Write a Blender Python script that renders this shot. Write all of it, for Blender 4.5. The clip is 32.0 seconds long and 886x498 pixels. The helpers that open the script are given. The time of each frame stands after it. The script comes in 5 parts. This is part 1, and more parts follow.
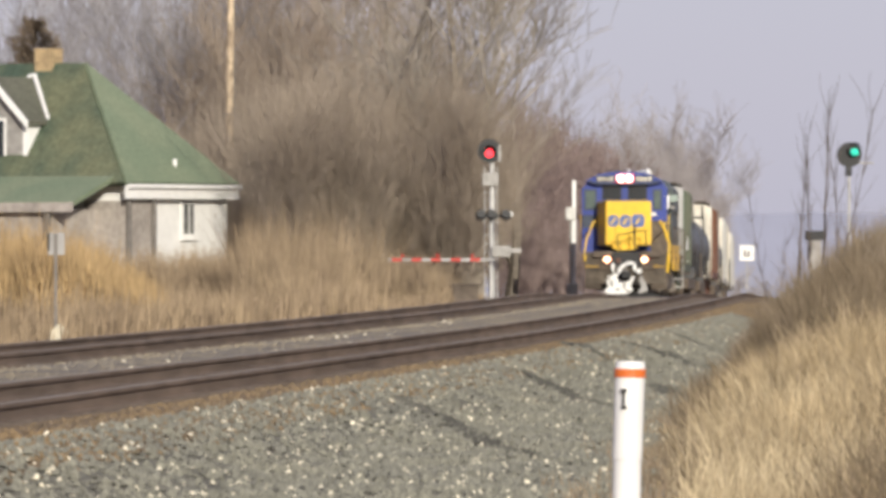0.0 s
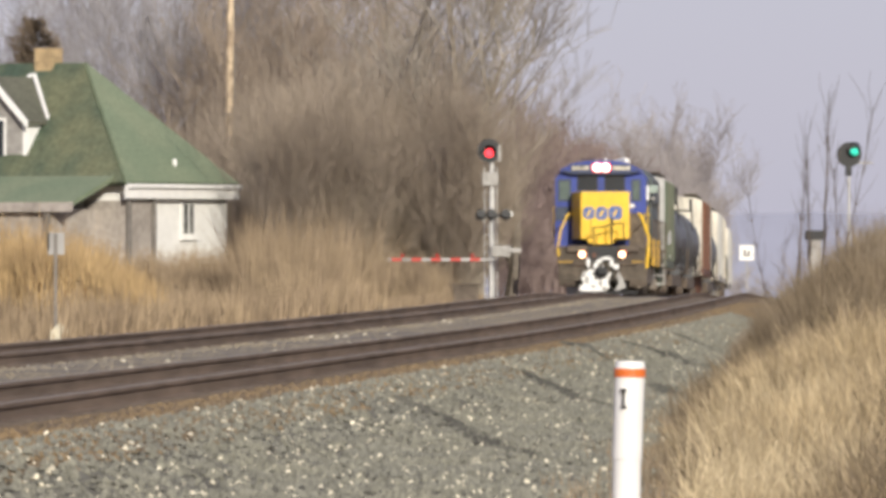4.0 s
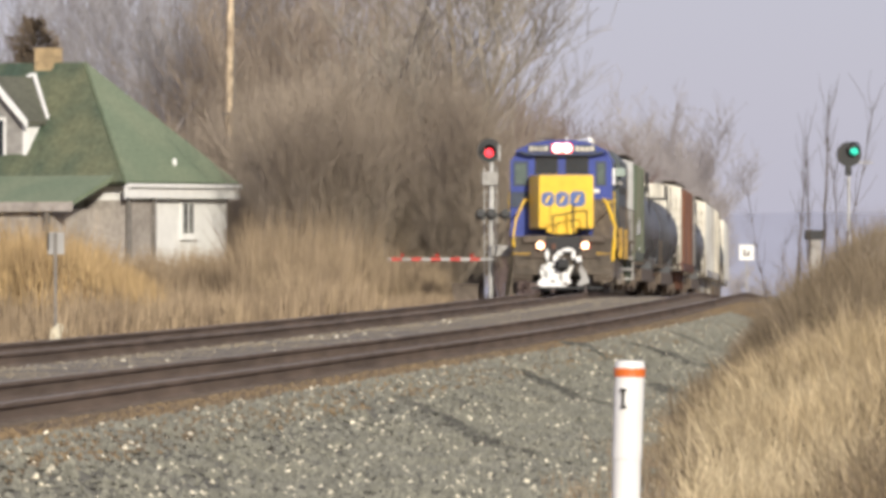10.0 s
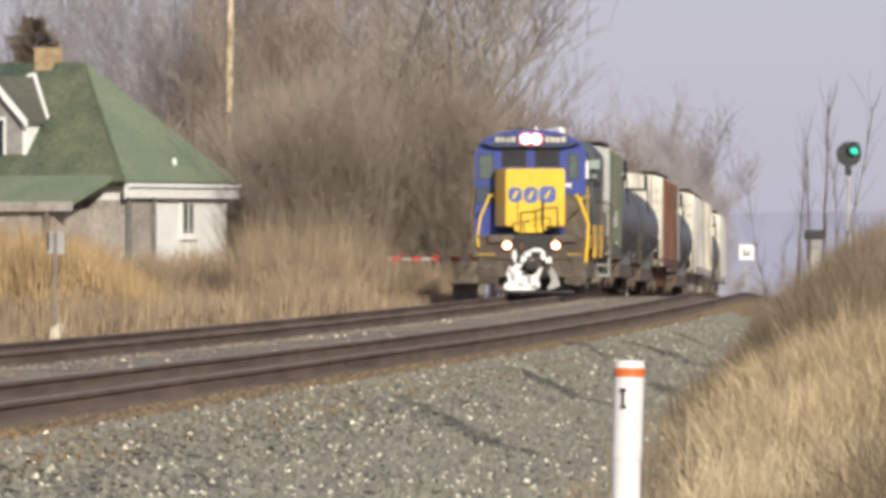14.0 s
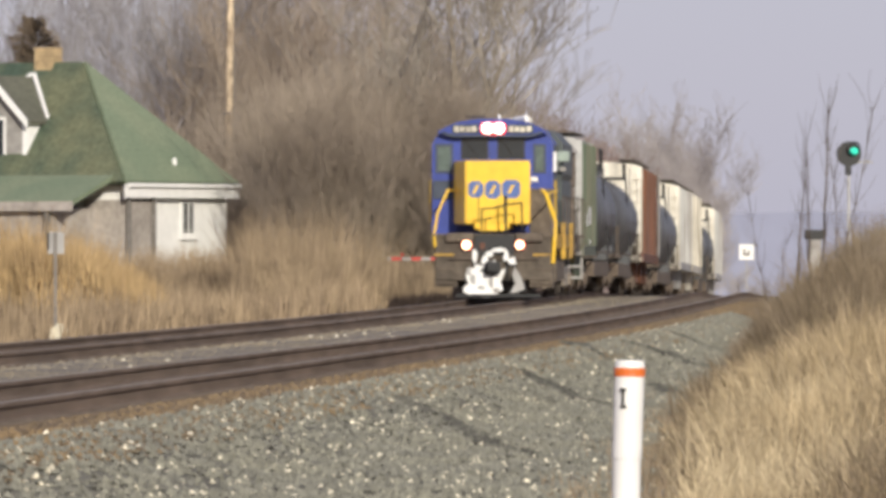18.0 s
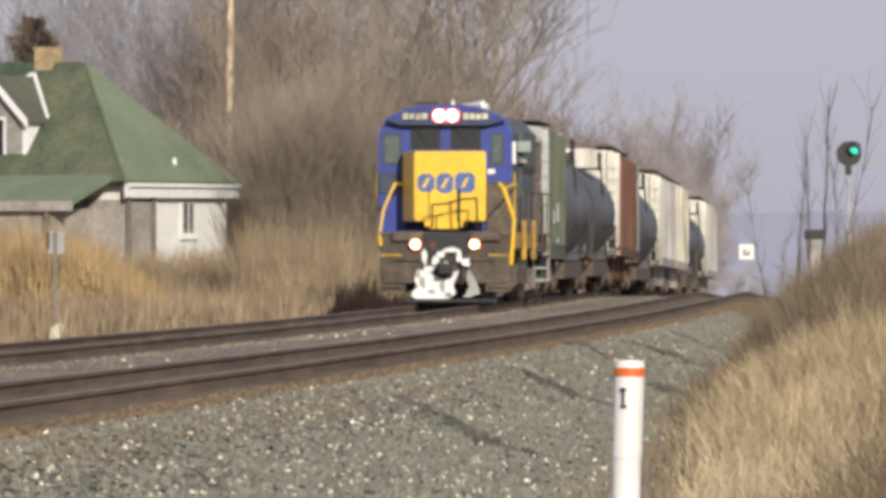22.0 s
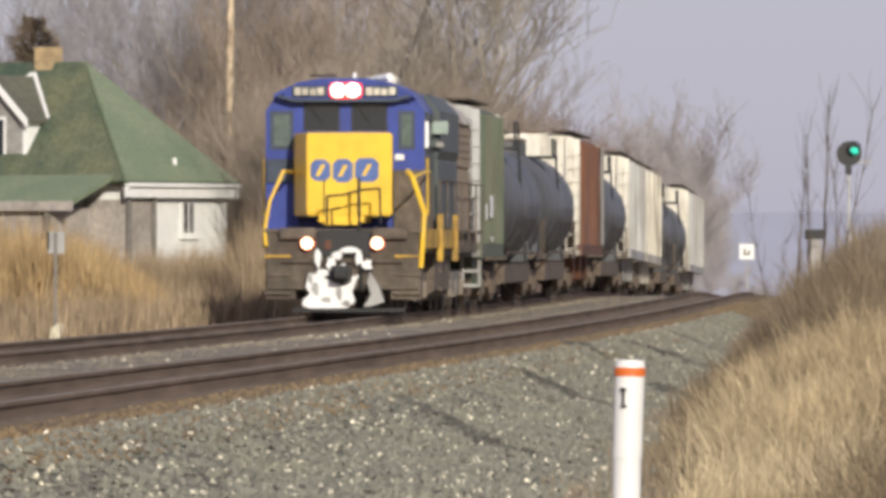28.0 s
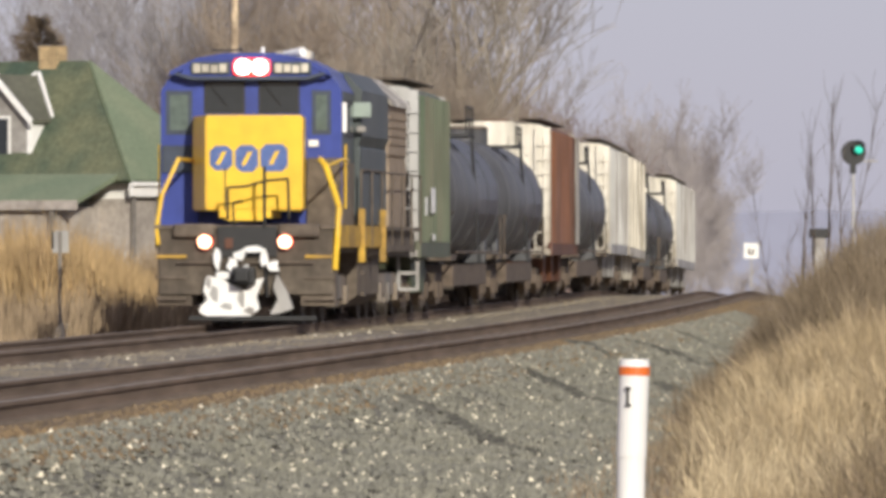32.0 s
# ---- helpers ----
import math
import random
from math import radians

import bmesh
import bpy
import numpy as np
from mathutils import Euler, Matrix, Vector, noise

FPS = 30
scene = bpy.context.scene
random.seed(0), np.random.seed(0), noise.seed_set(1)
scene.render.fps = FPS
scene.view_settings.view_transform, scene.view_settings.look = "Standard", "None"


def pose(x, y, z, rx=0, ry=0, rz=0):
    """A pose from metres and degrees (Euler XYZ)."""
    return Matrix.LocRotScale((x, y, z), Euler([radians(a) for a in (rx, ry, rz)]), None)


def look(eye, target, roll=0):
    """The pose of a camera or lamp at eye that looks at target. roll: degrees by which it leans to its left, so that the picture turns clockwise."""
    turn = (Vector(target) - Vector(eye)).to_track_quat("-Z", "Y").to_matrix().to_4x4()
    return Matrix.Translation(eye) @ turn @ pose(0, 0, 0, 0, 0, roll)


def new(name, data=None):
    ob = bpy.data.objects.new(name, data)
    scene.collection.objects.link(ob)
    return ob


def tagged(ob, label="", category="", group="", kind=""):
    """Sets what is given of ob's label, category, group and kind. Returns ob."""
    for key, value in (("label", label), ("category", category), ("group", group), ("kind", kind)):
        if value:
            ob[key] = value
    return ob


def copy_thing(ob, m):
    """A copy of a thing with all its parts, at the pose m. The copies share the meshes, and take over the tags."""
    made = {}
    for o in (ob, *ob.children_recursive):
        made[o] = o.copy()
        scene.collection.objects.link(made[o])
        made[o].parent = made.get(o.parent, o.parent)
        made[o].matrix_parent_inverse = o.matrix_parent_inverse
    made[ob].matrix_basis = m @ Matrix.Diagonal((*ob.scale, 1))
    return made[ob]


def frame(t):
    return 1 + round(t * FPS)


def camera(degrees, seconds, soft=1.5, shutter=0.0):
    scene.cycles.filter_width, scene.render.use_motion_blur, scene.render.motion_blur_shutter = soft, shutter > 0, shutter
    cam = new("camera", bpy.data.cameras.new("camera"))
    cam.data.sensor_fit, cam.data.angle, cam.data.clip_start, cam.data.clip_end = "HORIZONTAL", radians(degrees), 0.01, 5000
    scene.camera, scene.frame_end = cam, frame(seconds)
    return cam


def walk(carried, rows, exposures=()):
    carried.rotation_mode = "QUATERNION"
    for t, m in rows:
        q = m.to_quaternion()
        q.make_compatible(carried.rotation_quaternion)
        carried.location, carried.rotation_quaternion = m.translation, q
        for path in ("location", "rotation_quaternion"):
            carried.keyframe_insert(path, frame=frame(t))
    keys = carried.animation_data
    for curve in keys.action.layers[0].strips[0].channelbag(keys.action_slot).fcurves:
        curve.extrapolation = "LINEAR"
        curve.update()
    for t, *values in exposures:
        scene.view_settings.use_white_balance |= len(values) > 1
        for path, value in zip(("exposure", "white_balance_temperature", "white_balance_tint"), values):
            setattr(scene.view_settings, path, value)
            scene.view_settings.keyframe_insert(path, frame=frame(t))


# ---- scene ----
cam = camera(6.0, 32.0, soft=4.1)
EYE = Vector((0, 0, 1.35))


def aim(dx=0.0, dy=0.0):
    """The camera's pose with a slight pan."""
    return look(EYE, (dx, 100, 1.35 + dy))


walk(cam, [(0, aim(0.0, 0.01)), (16, aim(0.005, 0.0)), (31.4, aim(0.0, -0.005)), (31.7, aim(-0.01, -0.005)), (32, aim(-0.05, -0.015))],
     [(0, -0.03, 6500, 10), (13, -0.05, 6500, 10), (19, -0.12, 6500, 10), (23, -0.20, 6500, 10), (32, -0.14, 6500, 10)])

# ---------------------------------------------------------------- world and sun
SUN_AZ, SUN_EL = 13.0, 18.0      # degrees to the right of straight behind the camera, and up
world = bpy.data.worlds.new("hazy_sky")
scene.world = world
world.use_nodes = True
wn = world.node_tree.nodes
sky = wn.new("ShaderNodeTexSky")
sky.sky_type, sky.sun_disc = "NISHITA", False
sky.sun_elevation, sky.sun_rotation = radians(SUN_EL), radians(180 - SUN_AZ)
sky.air_density, sky.dust_density, sky.ozone_density, sky.altitude = 1.0, 1.0, 2.0, 200
# clear sky seen through an even, thin lavender haze
haze = wn.new("ShaderNodeMixRGB")
haze.inputs["Fac"].default_value, haze.inputs[2].default_value = 0.80, (5.0, 4.85, 6.2, 1)
world.node_tree.links.new(sky.outputs["Color"], haze.inputs[1])
world.node_tree.links.new(haze.outputs["Color"], wn["Background"].inputs["Color"])
wn["Background"].inputs["Strength"].default_value = 0.11
sun = new("sun", bpy.data.lights.new("sun", "SUN"))
sun.data.energy, sun.data.angle, sun.data.color = 4.35, radians(0.5), (1.0, 0.938, 0.81)
a, e = radians(SUN_AZ), radians(SUN_EL)
sun.matrix_world = look(Vector((math.sin(a) * math.cos(e), -math.cos(a) * math.cos(e), math.sin(e))) * 200, (0, 0, 0))


# ---------------------------------------------------------------- materials
def material(name, colour, rough=0.8, metal=0.0, vary=0.25, grain=8.0, stain=0.7, bump=0.0, second=None, emit=0.0, spec=0.4, streak=1.0, along=1.0, island=0.0, objrand=0.0):
    """A surface of two scales of variation: grain and stains between colour and second."""
    m = bpy.data.materials.new(name)
    m.use_nodes = True
    nt = m.node_tree
    n, l = nt.nodes, nt.links
    b = n["Principled BSDF"]
    b.inputs["Roughness"].default_value, b.inputs["Metallic"].default_value = rough, metal
    b.inputs["Specular IOR Level"].default_value = spec
    co = n.new("ShaderNodeTexCoord")
    mp = n.new("ShaderNodeMapping")
    mp.inputs["Scale"].default_value = (1, along, streak)
    l.new(co.outputs["Object"], mp.inputs["Vector"])
    fine, broad = n.new("ShaderNodeTexNoise"), n.new("ShaderNodeTexNoise")
    fine.inputs["Scale"].default_value, fine.inputs["Detail"].default_value = grain, 4
    broad.inputs["Scale"].default_value, broad.inputs["Detail"].default_value = stain, 3
    for t in (fine, broad):
        l.new(mp.outputs["Vector"], t.inputs["Vector"])
    second = second or tuple(c * (1 - vary) for c in colour)
    mix = n.new("ShaderNodeMixRGB")
    mix.inputs[1].default_value, mix.inputs[2].default_value = (*colour, 1), (*second, 1)
    ramp = n.new("ShaderNodeMapRange")
    ramp.inputs["From Min"].default_value, ramp.inputs["From Max"].default_value = 0.38, 0.62
    l.new(broad.outputs["Fac"], ramp.inputs["Value"])
    l.new(ramp.outputs["Result"], mix.inputs["Fac"])
    hsv = n.new("ShaderNodeHueSaturation")
    val = n.new("ShaderNodeMapRange")
    val.inputs["From Min"].default_value, val.inputs["From Max"].default_value = 0.3, 0.7
    val.inputs["To Min"].default_value, val.inputs["To Max"].default_value = 1 - vary, 1 + vary
    l.new(fine.outputs["Fac"], val.inputs["Value"])
    last = val.outputs["Result"]
    for amount, node, socket in ((island, "ShaderNodeNewGeometry", "Random Per Island"), (objrand, "ShaderNodeObjectInfo", "Random")):
        if amount:
            r = n.new(node)
            mr, mul = n.new("ShaderNodeMapRange"), n.new("ShaderNodeMath")
            mr.inputs["To Min"].default_value, mr.inputs["To Max"].default_value = 1 - amount, 1 + amount
            mul.operation = "MULTIPLY"
            l.new(r.outputs[socket], mr.inputs["Value"])
            l.new(mr.outputs["Result"], mul.inputs[0])
            l.new(last, mul.inputs[1])
            last = mul.outputs["Value"]
    l.new(last, hsv.inputs["Value"])
    l.new(mix.outputs["Color"], hsv.inputs["Color"])
    l.new(hsv.outputs["Color"], b.inputs["Base Color"])
    if bump:
        bp = n.new("ShaderNodeBump")
        bp.inputs["Strength"].default_value, bp.inputs["Distance"].default_value = 0.8, bump
        l.new(fine.outputs["Fac"], bp.inputs["Height"])
        l.new(bp.outputs["Normal"], b.inputs["Normal"])
    if emit:
        b.inputs["Emission Color"].default_value, b.inputs["Emission Strength"].default_value = (*colour, 1), emit
    return m


M = {}
M["gravel"] = material("gravel", (0.236, 0.224, 0.174), 0.95, vary=0.4, grain=16, stain=0.5, bump=0.05, second=(0.19, 0.181, 0.147), spec=0.06)
M["stone"] = material("stone", (0.232, 0.224, 0.177), 0.95, vary=0.2, grain=20, stain=0.6, second=(0.20, 0.195, 0.162), island=0.22, spec=0.06)
M["pale_stone"] = material("pale_stone", (0.80, 0.73, 0.56), 0.9, vary=0.15, grain=20, stain=3, island=0.25, spec=0.06)
M["between"] = material("tan_gravel", (0.31, 0.26, 0.18), 0.95, vary=0.35, grain=14, stain=0.5, bump=0.04, second=(0.20, 0.18, 0.155), spec=0.06)
M["bed"] = material("track_bed", (0.185, 0.145, 0.105), 0.95, vary=0.3, grain=11, stain=0.6, bump=0.03, second=(0.22, 0.175, 0.125), spec=0.06, along=0.15)
M["shoulder"] = material("rusty_shoulder", (0.235, 0.168, 0.096), 0.95, vary=0.3, grain=12, stain=0.8, bump=0.03, second=(0.19, 0.145, 0.095), spec=0.06, along=0.15)
# dark colour of the shadow streaks painted on the gravel
M["fines"] = material("painted_shadow_flakes", (0.100, 0.096, 0.080), 0.95, vary=0.25, grain=14, stain=0.8, second=(0.14, 0.133, 0.11), island=0.25, spec=0.06)
M["turf"] = material("dry_turf", (0.26, 0.19, 0.105), 1, vary=0.3, grain=3, stain=0.15, bump=0.05, second=(0.20, 0.14, 0.08), spec=0.1)
M["rail"] = material("rusty_rail", (0.212, 0.161, 0.123), 0.8, 0.0, vary=0.2, grain=6, stain=1.0, second=(0.168, 0.13, 0.102), spec=0.06, along=0.05)
M["railhead"] = material("worn_railhead", (0.34, 0.295, 0.25), 0.6, 0.2, vary=0.15, grain=6, stain=1, along=0.05)
M["tie"] = material("creosoted_wood", (0.115, 0.09, 0.068), 0.95, vary=0.35, grain=9, stain=2, bump=0.01, island=0.3, spec=0.06)
M["tie_wood"] = material("creosoted_wood", (0.12, 0.093, 0.07), 0.95, vary=0.35, grain=9, stain=2, bump=0.01, spec=0.06, objrand=0.3)
M["grass"] = material("dry_grass", (0.455, 0.357, 0.22), 1, vary=0.28, grain=2.5, stain=0.5, second=(0.325, 0.25, 0.152), spec=0.1, island=0.48)
M["straw"] = material("bright_straw", (0.58, 0.475, 0.31), 1, vary=0.2, grain=2.5, stain=0.5, second=(0.44, 0.35, 0.22), spec=0.1, island=0.4)
M["bank_brown"] = material("dull_brown_weeds", (0.212, 0.166, 0.113), 1, vary=0.28, grain=2, stain=0.4, second=(0.15, 0.116, 0.079), spec=0.1, island=0.48)
M["dead_brown"] = material("dead_brown_weeds", (0.22, 0.175, 0.12), 1, vary=0.25, grain=2, stain=0.4, second=(0.13, 0.10, 0.072), spec=0.1, island=0.35)
M["dark_stone"] = material("dark_stone", (0.07, 0.065, 0.055), 0.95, vary=0.2, grain=20, stain=3, island=0.3, spec=0.06)
M["gold"] = material("golden_weeds", (0.45, 0.318, 0.162), 1, vary=0.3, grain=1.5, stain=0.8, second=(0.30, 0.21, 0.115), spec=0.1, island=0.3)
M["weed"] = material("brown_weeds", (0.345, 0.263, 0.17), 1, vary=0.25, grain=1.5, stain=0.3, second=(0.23, 0.173, 0.118), spec=0.1, island=0.3)
M["bark"] = material("grey_bark", (0.26, 0.22, 0.18), 0.95, vary=0.3, grain=5, stain=0.6, bump=0.02, second=(0.33, 0.285, 0.24))
M["dark_bark"] = material("furrowed_dark_bark", (0.215, 0.182, 0.145), 0.95, vary=0.3, grain=5, stain=0.6, bump=0.02, second=(0.28, 0.24, 0.195))
M["twig"] = material("brown_twigs", (0.255, 0.205, 0.16), 0.95, vary=0.2, grain=2, stain=0.25, second=(0.30, 0.245, 0.195), spec=0.1, island=0.12)
M["pale_twig"] = material("pale_twigs", (0.31, 0.275, 0.235), 0.95, vary=0.2, grain=2, stain=0.3, second=(0.25, 0.22, 0.185), spec=0.1, island=0.25)
# twig colour paled towards the sky: the haze is painted in
M["far_twig"] = material("haze_paled_twigs", (0.325, 0.295, 0.285), 1, vary=0.12, grain=0.6, stain=0.1, second=(0.37, 0.34, 0.335), spec=0.0, island=0.2)
M["brush"] = material("brown_brush_twigs", (0.278, 0.228, 0.178), 0.95, vary=0.2, grain=2, stain=0.25, second=(0.33, 0.275, 0.218), spec=0.1, island=0.12)
M["red_twig"] = material("reddish_twigs", (0.225, 0.17, 0.155), 1, vary=0.15, grain=0.6, stain=0.1, second=(0.29, 0.225, 0.21), spec=0.0, island=0.2)
M["grey_twig"] = material("grey_twigs", (0.285, 0.265, 0.265), 0.95, vary=0.2, grain=2, stain=0.3, second=(0.34, 0.325, 0.33), spec=0.1, island=0.12)
M["needle"] = material("dark_needles", (0.155, 0.118, 0.084), 0.9, vary=0.3, grain=3, stain=0.6, second=(0.19, 0.145, 0.105), island=0.4)
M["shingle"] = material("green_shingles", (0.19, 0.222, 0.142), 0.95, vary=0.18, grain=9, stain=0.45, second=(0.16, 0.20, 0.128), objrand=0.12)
# a darker, patchier green for one slope of the roof
M["dark_shingle"] = material("dark_green_shingles", (0.150, 0.158, 0.092), 0.95, vary=0.22, grain=6, stain=0.4, second=(0.062, 0.092, 0.064), objrand=0.15)
M["grey_shingle"] = material("grey_shingles", (0.135, 0.135, 0.10), 0.95, vary=0.25, grain=9, stain=1)
M["siding"] = material("white_siding", (0.88, 0.865, 0.83), 0.7, vary=0.05, grain=3, stain=0.6)
M["glass"] = material("dark_glass", (0.03, 0.035, 0.04), 0.12, vary=0.1, spec=0.6)
M["window_glass"] = material("grey_window_glass", (0.20, 0.20, 0.19), 0.2, vary=0.3, grain=2, stain=1.5, second=(0.10, 0.10, 0.10), spec=0.6)
M["cab_glass"] = material("greenish_glass", (0.11, 0.145, 0.13), 0.15, vary=0.15, spec=0.6)
M["tan_brick"] = material("tan_brick", (0.50, 0.37, 0.21), 0.9, vary=0.2, grain=7, stain=2, objrand=0.15)
M["grey_wood"] = material("weathered_wood", (0.22, 0.20, 0.18), 0.95, vary=0.2, grain=6, stain=1)
M["pole"] = material("sunlit_pole_wood", (0.56, 0.44, 0.30), 0.9, vary=0.35, grain=6, stain=2.2, second=(0.34, 0.26, 0.18), streak=0.5)
M["white"] = material("white_paint", (0.87, 0.86, 0.84), 0.45, vary=0.05, grain=5, stain=1.5, second=(0.79, 0.78, 0.75))
M["orange"] = material("orange_band", (0.75, 0.17, 0.03), 0.5, vary=0.1)
M["ink"] = material("black_print", (0.02, 0.02, 0.02), 0.6, vary=0.1)
M["silver"] = material("aluminium_paint", (0.55, 0.54, 0.51), 0.5, 0.3, vary=0.15, grain=5, stain=2)
M["dull_silver"] = material("weathered_aluminium", (0.36, 0.345, 0.32), 0.6, 0.2, vary=0.2, grain=5, stain=2)
M["black"] = material("black_steel", (0.022, 0.022, 0.023), 0.55, vary=0.2, grain=4, stain=1)
M["red_paint"] = material("red_paint", (0.55, 0.05, 0.035), 0.5, vary=0.15)
M["red_glow"] = material("red_lens", (1.0, 0.03, 0.05), 0.3, emit=2.2)
M["green_glow"] = material("green_lens", (0.03, 0.60, 0.42), 0.3, emit=0.7)
M["lamp"] = material("lit_headlamp", (1.0, 0.95, 0.90), 0.3, emit=3.5)
# no lamp itself: glows red to give the halo round the lit lenses
M["lamp_halo"] = material("red_halo_glow", (1.0, 0.10, 0.08), 0.3, emit=0.8)
M["amber"] = material("lit_amber_lamp", (1.0, 0.75, 0.45), 0.3, emit=4)
M["blue"] = material("blue_enamel", (0.035, 0.06, 0.30), 0.4, vary=0.12, grain=4, stain=0.8, second=(0.03, 0.05, 0.24))
M["letter_blue"] = material("mid_blue_paint", (0.09, 0.15, 0.38), 0.5, vary=0.15)
M["yellow"] = material("yellow_enamel", (0.86, 0.56, 0.04), 0.4, vary=0.08, grain=3, stain=1.0, second=(0.80, 0.50, 0.04))
M["ochre"] = material("dirty_yellow_paint", (0.56, 0.34, 0.045), 0.7, vary=0.3, grain=5, stain=1.2, second=(0.34, 0.21, 0.055))
M["loco_grey"] = material("dusty_grey_paint", (0.16, 0.155, 0.15), 0.6, vary=0.2, grain=3, stain=0.5, second=(0.25, 0.20, 0.15))
M["dark_blue"] = material("slate_blue_paint", (0.045, 0.06, 0.095), 0.5, vary=0.2, grain=3, stain=0.6)
M["tan_dust"] = material("tan_dusty_paint", (0.36, 0.28, 0.20), 0.8, vary=0.15, grain=3, stain=0.8)
M["grime"] = material("grimy_steel", (0.105, 0.083, 0.065), 0.85, vary=0.3, grain=5, stain=1, second=(0.15, 0.12, 0.092))
M["pilot_dark"] = material("dark_grimy_steel", (0.085, 0.069, 0.054), 0.85, vary=0.3, grain=5, stain=1, second=(0.12, 0.098, 0.075))
M["slate"] = material("dark_slate_paint", (0.050, 0.064, 0.066), 0.5, vary=0.2, grain=3, stain=0.6, second=(0.068, 0.078, 0.075))
M["brown_dust"] = material("brown_dusty_paint", (0.20, 0.155, 0.11), 0.8, vary=0.2, grain=3, stain=0.8, second=(0.14, 0.115, 0.09))
M["running_gear"] = material("dark_brown_running_gear", (0.108, 0.083, 0.064), 0.9, vary=0.3, grain=5, stain=1, second=(0.14, 0.107, 0.081))
M["weathered"] = material("weathered_white_paint", (0.40, 0.38, 0.355), 0.8, vary=0.2, grain=4, stain=0.9, second=(0.27, 0.25, 0.23))
M["porch_board"] = material("weathered_shade_boards", (0.43, 0.385, 0.345), 0.95, vary=0.18, grain=5, stain=0.8, second=(0.33, 0.295, 0.26))
M["pale_glass"] = material("pale_green_glass", (0.36, 0.43, 0.38), 0.2, vary=0.25, grain=3, stain=1.5, spec=0.6)
M["wheel"] = material("wheel_steel", (0.14, 0.12, 0.105), 0.6, 0.5, vary=0.2)
M["tank_black"] = material("tank_black", (0.042, 0.046, 0.052), 0.42, vary=0.3, grain=2, stain=0.7, second=(0.10, 0.10, 0.105), streak=0.2)
M["car_green"] = material("faded_green_paint", (0.075, 0.105, 0.066), 0.6, vary=0.2, grain=2, stain=0.6, second=(0.12, 0.115, 0.08), streak=0.3)
M["car_grey"] = material("light_grey_paint", (0.44, 0.435, 0.42), 0.6, vary=0.2, grain=2.5, stain=0.9, second=(0.27, 0.25, 0.23), streak=0.3)
M["car_cream"] = material("cream_paint", (0.68, 0.64, 0.55), 0.6, vary=0.3, grain=2.5, stain=1.1, second=(0.30, 0.265, 0.21), streak=0.3)
M["car_brown"] = material("brown_oxide_paint", (0.165, 0.068, 0.034), 0.75, vary=0.3, grain=2, stain=0.7, second=(0.115, 0.058, 0.045), streak=0.3)


# ---------------------------------------------------------------- mesh helpers
def thing(name, label, category, group="", at=(0, 0, 0)):
    ob = tagged(new(name), label, category, group)
    ob.empty_display_size = 0.3
    ob.location = at
    return ob


def part(name, bm, mat, parent, label="", smooth=False):
    me = bpy.data.meshes.new(name)
    bm.to_mesh(me)
    bm.free()
    me.materials.append(mat)
    if smooth:
        for p in me.polygons:
            p.use_smooth = True
    ob = new(name, me)
    ob.parent = parent
    if label:
        ob["label"] = label
    return ob


def box(bm, x0, x1, y0, y1, z0, z1, bev=0.0, m=None):
    r = bmesh.ops.create_cube(bm, size=1)
    vs = r["verts"]
    for v in vs:
        v.co = Vector(((x0 + x1) / 2 + v.co.x * (x1 - x0), (y0 + y1) / 2 + v.co.y * (y1 - y0), (z0 + z1) / 2 + v.co.z * (z1 - z0)))
    if m:
        bmesh.ops.transform(bm, matrix=m, verts=vs)
    if bev:
        es = list({e for v in vs for e in v.link_edges})
        bmesh.ops.bevel(bm, geom=es, offset=bev, segments=2, affect="EDGES", profile=0.6)
    return bm


def cyl(bm, p0, p1, r0, r1=None, seg=10, caps=True):
    p0, p1 = Vector(p0), Vector(p1)
    d = p1 - p0
    m = Matrix.Translation((p0 + p1) / 2) @ d.to_track_quat("Z", "Y").to_matrix().to_4x4()
    bmesh.ops.create_cone(bm, cap_ends=caps, segments=seg, radius1=r0, radius2=r0 if r1 is None else r1, depth=d.length, matrix=m)
    return bm


def prism(bm, poly, axis, a0, a1):
    """Extrude a closed outline (pairs) along axis 0, 1 or 2 from a0 to a1."""
    def at(p, c):
        q = list(p)
        q.insert(axis, c)
        return q
    lo = [bm.verts.new(at(p, a0)) for p in poly]
    hi = [bm.verts.new(at(p, a1)) for p in poly]
    n = len(poly)
    for i in range(n):
        bm.faces.new((lo[i], lo[(i + 1) % n], hi[(i + 1) % n], hi[i]))
    bm.faces.new(lo[::-1])
    bm.faces.new(hi)
    bmesh.ops.recalc_face_normals(bm, faces=bm.faces)
    return bm


def B():
    return bmesh.new()


def stuff(name, verts, faces, mat, parent=None, label="", category="", smooth=False, kind="stuff"):
    me = bpy.data.meshes.new(name)
    me.from_pydata(verts, [], faces)
    me.materials.append(mat)
    if smooth:
        me.polygons.foreach_set("use_smooth", [True] * len(me.polygons))
    ob = new(name, me)
    if parent:
        ob.parent = parent
    return tagged(ob, label, category, "", kind)


# ---------------------------------------------------------------- the line of the railway
SPACING = 4.83


def line(y):
    """x of the far track's centre at distance y along the view."""
    if y < 120:
        return line(120) + 0.0838 * (y - 120)
    if y > 320:
        d = min(y, 440) - 320
        return line(320) + 0.0619 * d - 0.0219 * d * d / 240 + 0.040 * max(0, y - 440)
    d = y - 150
    return -3.2884 + 0.07333 * d - 0.1555e-3 * d * d + 0.4782e-6 * d ** 3


def step(a, b, v):
    t = min(1, max(0, (v - a) / (b - a)))
    return t * t * (3 - 2 * t)


